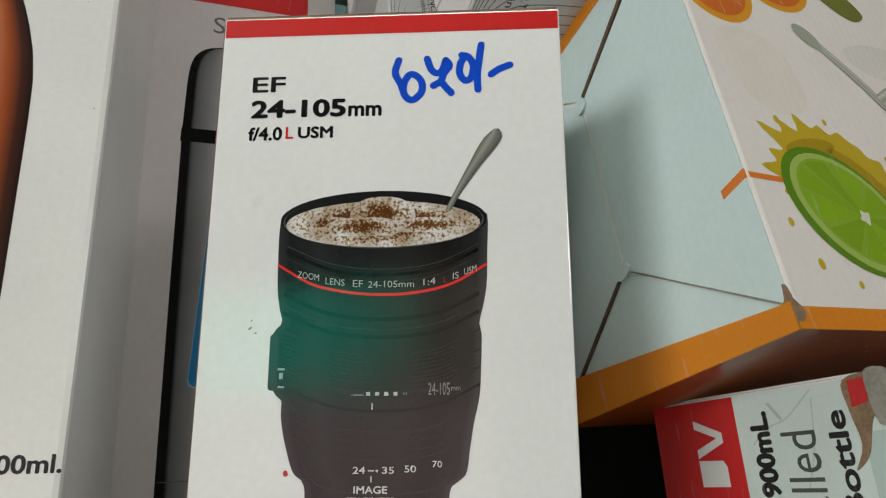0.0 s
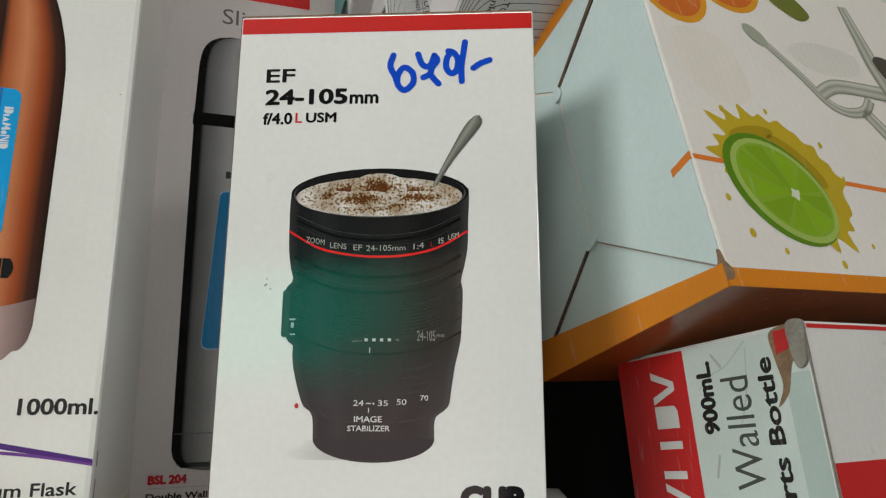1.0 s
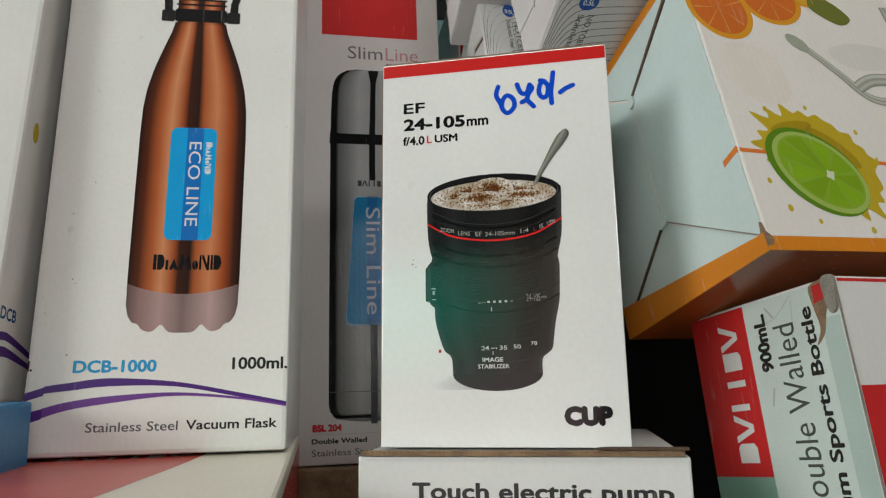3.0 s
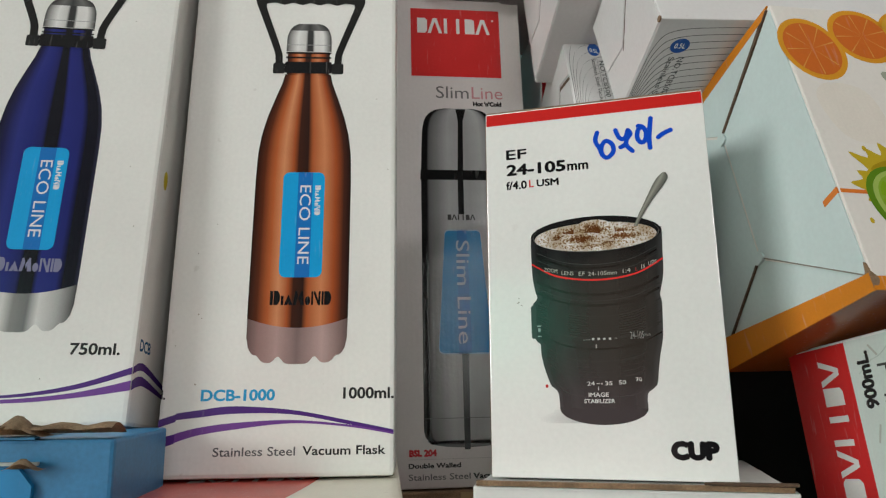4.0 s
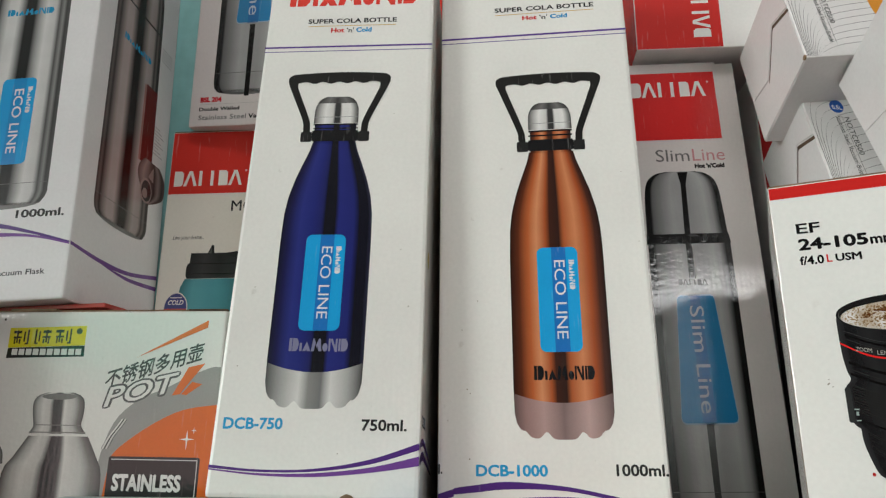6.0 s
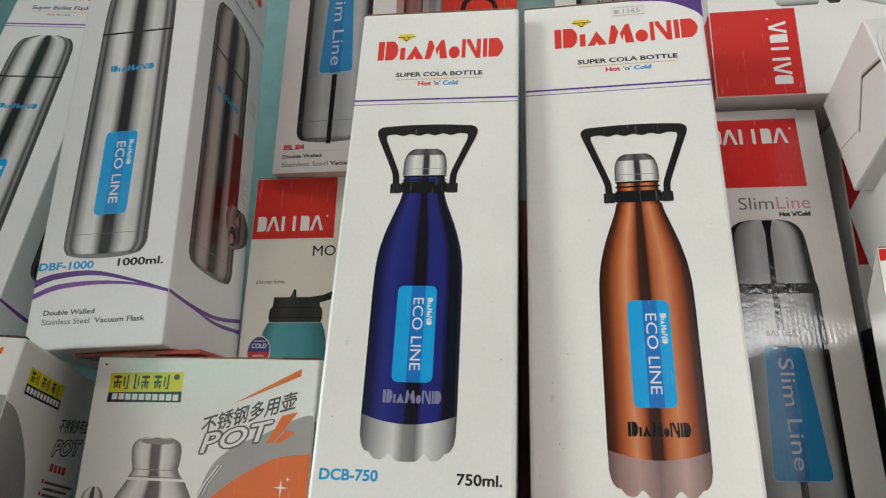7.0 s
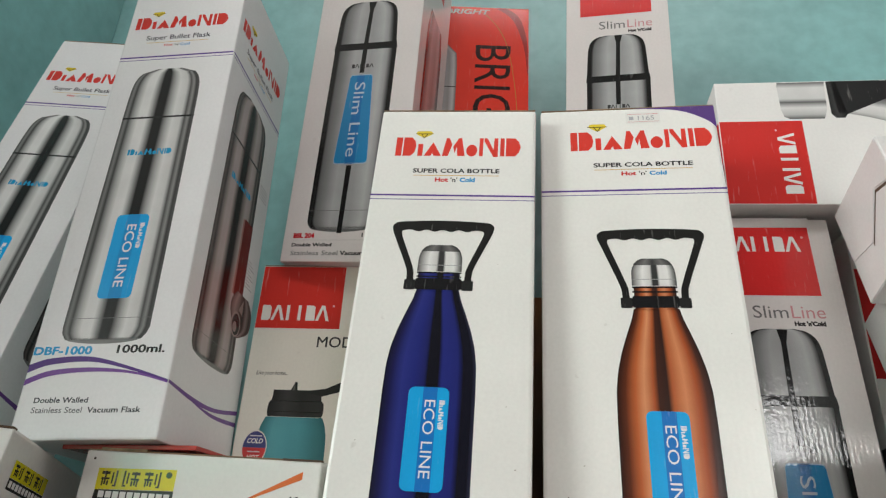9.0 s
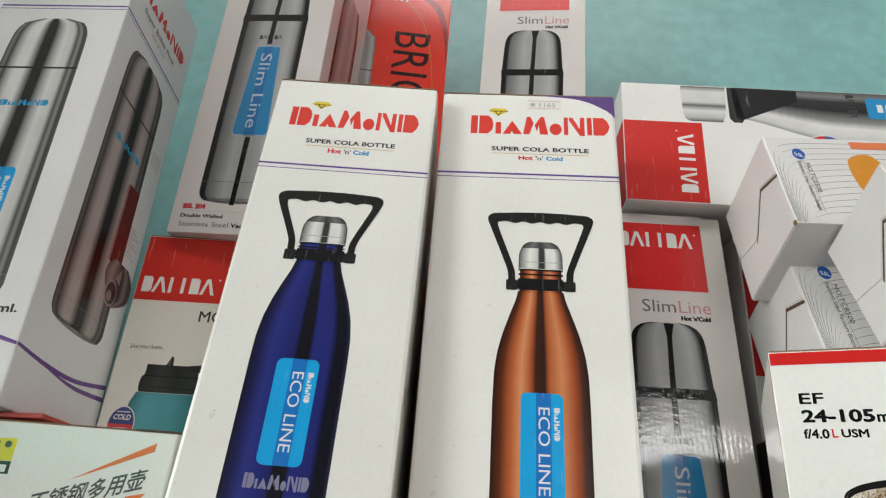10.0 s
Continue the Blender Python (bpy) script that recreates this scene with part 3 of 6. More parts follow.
    ring = [(17.8, 81.4), (25.6, 76.8), (32.4, 74.9), (40.5, 73.9), (49.9, 74.1), (59.3, 76.1), (68.2, 81.0)]
    f.shapes("red_ring", band(ring, [(u, v + .7) for u, v in ring]), (.72, .02, .02), 3, "thin red ring round the barrel")
    for v, c, t in ((82.6, .05, .18), (80.9, .003, .8), (79.6, .03, .2), (70.2, .003, 1.0), (68.0, .022, .4), (66.0, .004, .9), (62, .02, .5), (57.5, .018, .4), (53.4, .02, .5), (49.4, .003, .7), (45, .02, .35), (39, .018, .3), (31.6, .022, .4)):
        i = 1.3 if v > 48 else 3.0 + (48 - v) * .28
        pts = [(18.5 + i, v + 3.6), (30.6, v - .9), (43, v - 2.4), (56, v - 1.0), (67.4 - i, v + 3.6)]
        f.shapes("barrel_rib", band(pts, [(u, q + t) for u, q in pts]), (c, c, c), 3)
    for k in range(15):
        v = 52.6 + .92 * k if k < 11 else 38.5 + 1.9 * (k - 11)
        i = 1.2 if k < 11 else 4.2
        pts = [(18.6 + i, v + 3.4), (30.6, v - .6), (43, v - 2.0), (56, v - .7), (66.2 - i, v + 3.4)]
        f.shapes("grip_ridge", band(pts, [(u, q + .34) for u, q in pts]), (.017, .017, .016), 3.4)
    pale = (.42, .42, .38)
    for s, u0, u1, v, k in (("ZOOM", 22.8, 28.0, 78.5, -.9), ("LENS", 29.6, 34.2, 76.8, -.5), ("EF", 36.2, 38.6, 76.1, -.1), ("24-105mm", 39.8, 50.8, 75.8, .1), ("1:4", 53.0, 55.9, 76.2, .4), ("IS", 60.0, 61.4, 77.6, .3), ("USM", 62.7, 65.6, 78.6, .9)):
        f.text(s, u0, v, u1, v + 1.6, pale, 4, -1, 0, 0, "lettering", k)
    f.text("L", 57.8, 76.9, 58.6, 78.3, (.3, .02, .02), 4)
    for s, u0, v0, u1, v1 in (("24", 37.4, 33.8, 40.2, 35.3), ("35", 44.0, 33.8, 46.7, 35.3), ("50", 49.0, 34.1, 51.6, 35.6), ("70", 55.2, 35.2, 57.4, 36.6), ("IMAGE", 37.7, 29.6, 45.2, 31.2), ("STABILIZER", 36.0, 27.3, 47.3, 28.8),
                              ("24-105", 54.2, 50.9, 59.2, 53.7), ("mm", 59.5, 51.9, 61.6, 52.7), ("m", 48.5, 50.9, 49.4, 51.5)):
        f.text(s, u0, v0, u1, v1, (.62, .62, .6) if v0 < 40 else (.22, .22, .21), 4, .012 if s.isalpha() and s != "m" and s != "mm" else 0)
    f.shapes("scale_marks", [rect(41.4, 32.0, 41.7, 33.3), rect(40.8, 34.3, 42.2, 34.6), ellipse(42.8, 34.4, .3, .3, 8), rect(41.3, 47.7, 41.6, 49.2), rect(36.5, 50.9, 39.4, 51.0)] + [rect(40 + 2.1 * k, 50.8, 40.9 + 2.1 * k, 51.6) for k in range(4)], (.55, .55, .53), 4)
    f.shapes("switch_marks", [rect(19.2, 56.6, 20.8, 57.1), rect(19.6, 54.6, 20.5, 56), rect(19.4, 52.6, 20.9, 53.0)], (.3, .38, .36), 4)
    f.shapes("side_tab", [rrect(17.0, 52, 19.0, 65, .8)], (.03, .032, .032), 3)
    f.shapes("red_dot", [ellipse(22.2, 33.8, .55, .7, 10)], (.5, .02, .02), 4)
    f.picture("spoon", rows_between([(58.2, 94.6), (60.5, 99.5), (63.6, 105.5), (66.2, 110.5), (68.2, 113.6), (70.5, 115.6)], [(59.6, 94.6), (62.4, 99.5), (66.6, 105.5), (70.6, 110.5), (72.4, 113.6), (71.6, 115.6)], 20),
              ramp_ink("steel_spoon", [(0, (.12, .12, .1)), (.35, (.33, .33, .28)), (.6, (.2, .2, .17)), (1, (.09, .09, .08))], "gloss"), 7, 6, "grey steel spoon")
    f.shapes("scuff", [[(11.4, 66.2), (12.2, 66.9), (12.6, 66.6), (11.9, 66.0)], [(12.9, 65.2), (13.5, 65.6), (13.7, 65.1)], [(12.0, 67.8), (12.3, 68.5), (12.6, 68.2)]], (.3, .28, .24), 2)
    part("raw_edge", slab(Face(ob, "left", w, h, d), [(.1, 1), (.9, 1), (.9, 147), (.1, 147)], .12), KRAFT, ob, "worn brown cardboard edge")
    tuck_lid(ob, w, h, d, board)


build_cup()


# ---------------------------------------------------------------- cola bottle boxes
def cola_bottle(f, cx, top, foot, half, cap_half, ramp, logo_ink, base_ramp, lab, ns, lv0, lv1):
    """The printed bottle: v of the body's shoulder top and foot, half width at the belly."""
    H = top - foot
    rows = []
    prof = [(0, .99), (.02, .995), (.06, 1.0), (.30, 1.0), (.55, 1.0), (.66, .985), (.74, .93), (.82, .82), (.90, .67), (.96, .55), (1.0, .50)]
    ps, hs = zip(*prof)
    for k in range(49):
        q = k / 48
        hw = half * float(np.interp(q, ps, hs))
        rows.append((foot + H * q, cx - hw, cx + hw))
    f.picture("bottle_body", rows, ramp, 1, 24, lab)
    # scalloped steel foot
    lo, hi = [], []
    for k in range(49):
        q = -1 + k / 24
        a = abs(q)
        notch = 3.4 * math.exp(-((a - .36) / .095) ** 2) + 1.5 * math.exp(-((a - .78) / .06) ** 2)
        dip = foot - 17.0 + 1.6 * q * q + notch + (11.0 * (1 - math.sqrt(max(0, 1 - ((a - .55) / .45) ** 2))) if a > .55 else 0)
        lo.append((cx + q * half * .99, dip))
        hi.append((cx + q * half * .99, foot + 4.8 - 4.6 * (1 - q * q)))
    bm = bmesh.new()
    uvl = bm.loops.layers.uv.new("UVMap")
    a = [bm.verts.new(p) for p in f.place(lo, 3)]
    b = [bm.verts.new(p) for p in f.place(hi, 3)]
    for k in range(48):
        fc = bm.faces.new([a[k], a[k + 1], b[k + 1], b[k]])
        for lp, (i, j) in zip(fc.loops, ((k, 0), (k + 1, 0), (k + 1, 1), (k, 1))):
            lp[uvl].uv = (i / 48, j)
    part("bottle_foot", bm, base_ramp, f.owner, "scalloped steel foot of the bottle")
    # neck rings, collar, steel cap
    f.picture("neck", [(top - .5, cx - cap_half * .93, cx + cap_half * .93), (top + 13.5 * ns, cx - cap_half * .93, cx + cap_half * .93)], ramp, 1, 16)
    f.pieces("neck_ring", [rect(cx - cap_half, top + 9.6 * ns, cx + cap_half, top + 10.6 * ns), rect(cx - cap_half, top + 12.4 * ns, cx + cap_half, top + 13.4 * ns)], INK_BLACK, 2)
    f.shapes("collar", [rrect(cx - cap_half - .4, top + .6, cx + cap_half + .4, top + 7.6, 1.2)], INK_BLACK, 3, "black collar of the carrying handle")
    c0 = top + 13.8 * ns
    f.picture("cap", rows_between([(cx - cap_half, c0), (cx - cap_half + .2, c0 + 8), (cx - cap_half + .8, c0 + 11), (cx - cap_half + 2.0, c0 + 13.8), (cx - cap_half + 3.8, c0 + 15.8), (cx - cap_half + 6.4, c0 + 16.9)], [(cx + cap_half, c0), (cx + cap_half - .2, c0 + 8), (cx + cap_half - .8, c0 + 11), (cx + cap_half - 2.0, c0 + 13.8), (cx + cap_half - 3.8, c0 + 15.8), (cx + cap_half - 6.4, c0 + 16.9)], 20),
              ramp_ink("steel_cap", [(0, (.05, .05, .05)), (.1, (.35, .34, .33)), (.25, (.8, .79, .77)), (.42, (.6, .59, .57)), (.47, (.04, .04, .04)), (.58, (.04, .04, .04)), (.63, (.7, .69, .67)), (.82, (.75, .74, .72)), (.93, (.25, .25, .24)), (1, (.04, .04, .04))]), 4, 20, "shiny steel screw cap")
    f.picture("cap_top", rows_between([(cx - cap_half + 1.4, c0 + 12.8), (cx - cap_half + 2.0, c0 + 13.8), (cx - cap_half + 3.8, c0 + 15.8), (cx - cap_half + 6.4, c0 + 16.95)], [(cx + cap_half - 1.4, c0 + 12.8), (cx + cap_half - 2.0, c0 + 13.8), (cx + cap_half - 3.8, c0 + 15.8), (cx + cap_half - 6.4, c0 + 16.95)], 10),
              ramp_ink("cap_shadow", [(0, (.03, .03, .03)), (.28, (.16, .155, .15)), (.5, (.05, .05, .05)), (.75, (.16, .155, .15)), (1, (.03, .03, .03))]), 5, 8)
    f.shapes("cap_line", [rect(cx - cap_half, c0 + 3.8, cx + cap_half, c0 + 4.15)], (.3, .3, .3), 5)
    # carrying handle
    t1 = top + 49.2 - (1 - ns) * 36
    hw, cl = half * 1.2, cap_half + 1.6
    grip = [(cx - hw + 4, t1 - 6.2)] + [(cx + q * (hw - 5), t1 - 5.6 - (.9 if k % 2 else -.3)) for k, q in enumerate(np.linspace(-.8, .8, 9).tolist())] + [(cx + hw - 4, t1 - 6.2)]
    topl = [(cx - hw + .8, t1 - .9)] + [(cx + q * hw, t1 + 1.0 - 1.4 * q * q) for q in np.linspace(-.9, .9, 9).tolist()] + [(cx + hw - .8, t1 - .9)]
    f.shapes("handle_grip", band(grip, topl, 4), (.012, .012, .011), 4, "black grip of the carrying handle")
    for s in (-1, 1):
        outer = [(hw - 1.6, t1 - .5), (hw + .5, t1 - 2.2), (hw + .7, t1 - 5.2), (hw - 1.4, t1 - 11.0), (cl + 5.2, top + 15), (cl + 4.0, top + 9), (cl + 3.9, top + 4)]
        inner = [(hw - 5.0, t1 - 2.0), (hw - 5.4, t1 - 4.6), (hw - 4.9, t1 - 7.6), (hw - 6.0, t1 - 11.6), (cl + 1.3, top + 15), (cl + .2, top + 9), (cl + .1, top + 4)]
        f.shapes("handle_arm", band([(cx + s * u, v) for u, v in outer], [(cx + s * u, v) for u, v in inner], 4), (.012, .012, .011), 4.2, "black arm of the carrying handle")
        f.shapes("handle_pivot", [rrect(*sorted((cx + s * (cl + 5.0), cx + s * (cl - 1.2)))[:1], top + .4, max(cx + s * (cl + 5.0), cx + s * (cl - 1.2)), top + 6.6, .8)], (.018, .018, .018), 5)
    # the blue label
    lh = half * .435
    lx = cx + .35
    f.shapes("label", [rrect(lx - lh, lv0, lx + lh, lv1, 3.2)], (.012, .36, .74), 5, "bright blue rounded label")
    f.shapes("label_stripe", [rect(lx - lh * .28, lv0 + .05, lx + lh * .42, lv1 - .05)], (.015, .17, .52), 6, "darker blue stripe of the label")
    f.text("ECO LINE", lx - lh * .17, lv0 + (lv1 - lv0) * .12, lx + lh * .36, lv0 + (lv1 - lv0) * .87, (.72, .76, .78), 7, -1, -90)
    mk = blocks_wide(0, 0, 1, 1)
    f.shapes("label_mark", [[(lx + lh * .55 + b * lh * .27, lv0 + (lv1 - lv0) * (.87 - .29 * a)) for a, b in s] for s in mk], (.7, .76, .8), 7, "small white maker's mark")
    f.pieces("body_mark", blocks_wide(cx - half * .57, foot + H * .083, cx + half * .66, foot + H * .134), logo_ink, 5, "maker's mark on the bottle")


def swoosh(f, upper, lower, layer=1):
    """Two purple waves that cross the foot of the face: each (points below, points above)."""
    f.shapes("purple_wave", band(*upper), PURPLE, layer, "dark purple wave")
    f.shapes("violet_wave", band(*lower), (.17, .06, .29), layer + 1, "violet wave")


def cola_title(f, W, u0, v0, u1, v1, g, words, hot, lines, rise=0.0):
    f.pieces("title_mark", [[(u, v + rise * (u - u0) / (u1 - u0)) for u, v in s] for s in blocks_wide(u0, v0, u1, v1)], (.68, .035, .02), 1, "red maker's mark made of bold blocks")
    gem(f, *g)
    f.text("SUPER COLA BOTTLE", *words, (.03, .028, .03), 2, .02)
    a, b, c, d = hot
    f.text("Hot", a, b, a + (c - a) * .33, d, (.6, .05, .05), 2, .03)
    f.text("'n'", a + (c - a) * .39, b, a + (c - a) * .56, d, INK_BLACK, 2, .01)
    f.text("Cold", a + (c - a) * .62, b, c, d, (.03, .28, .58), 2, .03)
    f.shapes("gold_rule", [rect(words[0] + .5, words[1] - 2.1, words[2] - .5, words[1] - 1.7)], (.62, .38, .08), 2)
    for v, t in lines:
        f.shapes("purple_rule", [rect(0.3, v, W - .3, v + t)], (.10, .05, .26), 1)


def build_cola():
    w, h, d = .1079, .3439, .1
    board = white_board((0.80, 0.79, 0.755), "satin", 0.3)
    ob = carton("bottle_box", stand(-.1521, .2273, .0398, -1.71, -5.02, .26), w, h, d, board,
                "tall white box with copper-coloured bottle on a red box", "box", "bottle boxes", 5, 0.002)
    f = Face(ob, "front", w, h, d)
    copper = ramp_ink("copper", [(0, (.02, .008, .005)), (.09, (.10, .022, .008)), (.2, (.46, .115, .034)), (.29, (.66, .27, .125)), (.39, (.38, .085, .024)), (.44, (.05, .015, .008)), (.54, (.03, .012, .008)), (.59, (.40, .10, .03)), (.72, (.62, .23, .10)), (.84, (.36, .075, .02)), (.93, (.06, .018, .01)), (1, (.015, .008, .006))])
    cop_foot = ramp_ink("rosy_steel", [(0, (.12, .08, .075)), (.12, (.30, .18, .17)), (.3, (.45, .30, .28)), (.5, (.22, .15, .145)), (.75, (.48, .33, .31)), (1, (.13, .085, .08))])
    cola_bottle(f, 61.3, 204, 68, 24.0, 12.0, copper, INK_BLACK, cop_foot, "copper-coloured steel bottle", 1.0, 93, 148)
    cola_title(f, 107.9, 18.6, 311.2, 104, 325.6, (35.5, 325.8, 12), (32.0, 298.3, 90.5, 301.6), (48.3, 291.8, 74.8, 294.9), ((280.6, 1.25), (277.9, .5)), 1.2)
    f.shapes("purple_corner", band([(60, 343.4), (86, 340.6), (102.1, 332.5), (107.6, 326)], [(60, 343.6), (86, 343.6), (102.1, 343.6), (107.6, 343.6)]), PURPLE, 1, "purple corner piece")
    f.text("DCB-1000", 18.5, 34.2, 52.4, 39.6, CYAN, 2, .022)
    f.text("1000ml.", 83.9, 34.6, 107.6, 40.0, (.03, .03, .03), 2, .018)
    f.text("l.", 0.5, 35.2, 2.4, 39.8, (.03, .03, .03), 2, .018)
    f.text("Stainless Steel", 25.7, 9.6, 62.7, 13.6, INK_GREY, 2, 0)
    f.text("Vacuum Flask", 66.0, 9.6, 103.8, 13.7, (.03, .03, .03), 2, .012)
    swoosh(f, ([(8, 26), (18.0, 27.0), (34.1, 28.5), (60.6, 27.9), (86.6, 23.1), (107.5, 18.9)], [(8, 29), (18.0, 30.3), (34.1, 31.9), (60.7, 29.9), (86.7, 24.9), (107.5, 20.5)]),
           ([(8, 16), (18.1, 19.0), (34.0, 21.4), (60.5, 23.9), (86.5, 22.0), (107.5, 18.4)], [(8, 20), (18.0, 22.4), (34.0, 24.4), (60.5, 25.4), (86.5, 23.0), (107.5, 19.2)]))
    f.pieces("wave_start", [[(.4, 22.8), (8, 25.2), (8, 28.6), (.4, 26.2)], [(.4, 13.2), (8, 15.6), (8, 19.8), (.4, 18)]], PURPLE, 1)
    st = f.shapes("price_sticker", [rect(53.5, 331.5, 74.5, 340.5)], (.74, .73, .70), 4, "small white price sticker")
    f.shapes("sticker_rules", [rect(54.5, 338.6, 73.5, 338.9), rect(54.5, 332.6, 73.5, 332.9)], (.6, .2, .2), 5)
    f.text("1165", 61, 333.9, 71, 337.4, (.35, .35, .36), 5)
    f.shapes("sticker_mark", [rect(55.5, 334.2, 58.3, 337.0)], (.4, .4, .42), 5)
    f.pieces("speck", [ellipse(u, v, r, r, 7) for u, v, r in ((14.5, 75, .35), (16, 73, .25), (12, 105, .3), (20, 120, .3), (98, 190, .2), (104, 150, .25), (5, 60, .25), (15.5, 42, .4))], (.34, .30, .24), 2)
    r = Face(ob, "right", w, h, d)
    r.shapes("purple_rule", [rect(.5, 281.5, 99, 282.8), rect(.5, 278.6, 99, 279.2)], (.10, .05, .26), 1)
    r.shapes("side_print", [rect(4, 18, 5, 23), rect(4, 8, 5.2, 14)], (.1, .1, .1), 1)
    tuck_lid(ob, w, h, d, board)

    w, h, d = .098, .3112, .1
    ob = carton("bottle_box", stand(-.2563, .2069, .0665, 1.03, -6.47, 1.16), w, h, d, board,
                "tall white box with dark blue bottle on torn blue box", "box", "bottle boxes", 6, 0.002)
    f = Face(ob, "front", w, h, d)
    navy = ramp_ink("navy", [(0, (.008, .008, .02)), (.08, (.012, .012, .07)), (.2, (.024, .032, .205)), (.33, (.017, .023, .175)), (.44, (.014, .017, .11)), (.47, (.006, .006, .012)), (.59, (.006, .006, .012)), (.63, (.02, .026, .19)), (.8, (.017, .022, .16)), (.86, (.006, .006, .014)), (.96, (.006, .006, .014)), (1, (.03, .03, .06))])
    st_foot = ramp_ink("steel_foot", [(0, (.08, .08, .08)), (.15, (.35, .35, .34)), (.35, (.66, .65, .63)), (.45, (.25, .25, .24)), (.58, (.18, .18, .18)), (.68, (.68, .67, .65)), (.85, (.4, .4, .39)), (1, (.07, .07, .07))])
    cola_bottle(f, 45.9, 182.5, 57, 23.6, 12.4, navy, (.22, .22, .34), st_foot, "dark blue steel bottle", .86, 77.6, 128.2)
    cola_title(f, 98, 11.8, 274.8, 89, 289.2, (28.9, 288.6, 11.4), (24.2, 261.9, 76.7, 265.2), (38.2, 255.2, 62.2, 258.6), ((244.9, 1.15), (242.2, .5)))
    f.text("DCB-750", 4.7, 30.4, 33.2, 35.8, CYAN, 2, .022)
    f.text("750ml.", 70.4, 30.3, 91.6, 35.6, (.03, .03, .03), 2, .018)
    swoosh(f, ([(.4, 13.0), (23.7, 11.5), (49.5, 12.0), (75.0, 15.5), (97.7, 22.2)], [(.4, 14.4), (23.6, 12.6), (49.4, 13.3), (74.8, 17.6), (97.7, 25.2)]),
           ([(.4, 12.2), (23.9, 10.0), (49.7, 9.7), (75.2, 11.9), (97.7, 15.2)], [(.4, 12.8), (23.7, 11.0), (49.5, 11.4), (75.0, 14.2), (97.7, 19.4)]))
    f.pieces("speck", [ellipse(u, v, r, r, 7) for u, v, r in ((12, 100, .3), (85, 120, .25), (78, 200, .25), (90, 90, .35), (8, 60, .3), (60, 20, .3))], (.34, .30, .24), 2)
    r = Face(ob, "right", w, h, d)
    r.shapes("side_wave", band([(.4, 22.2), (8, 24.5), (20, 24), (60, 16)], [(.4, 25.4), (8, 28), (20, 27.2), (60, 18)]) + band([(.4, 15.2), (8, 17.5), (20, 18), (60, 13)], [(.4, 19.4), (8, 22), (20, 21.5), (60, 14)]), PURPLE, 1)
    r.text("DCB", 5, 33, 20, 38.5, (.02, .10, .22), 1, .02)
    r.shapes("yellow_spot", [ellipse(12, 118, 3, 5, 12)], (.55, .42, .03), 1)
    tuck_lid(ob, w, h, d, board)


build_cola()


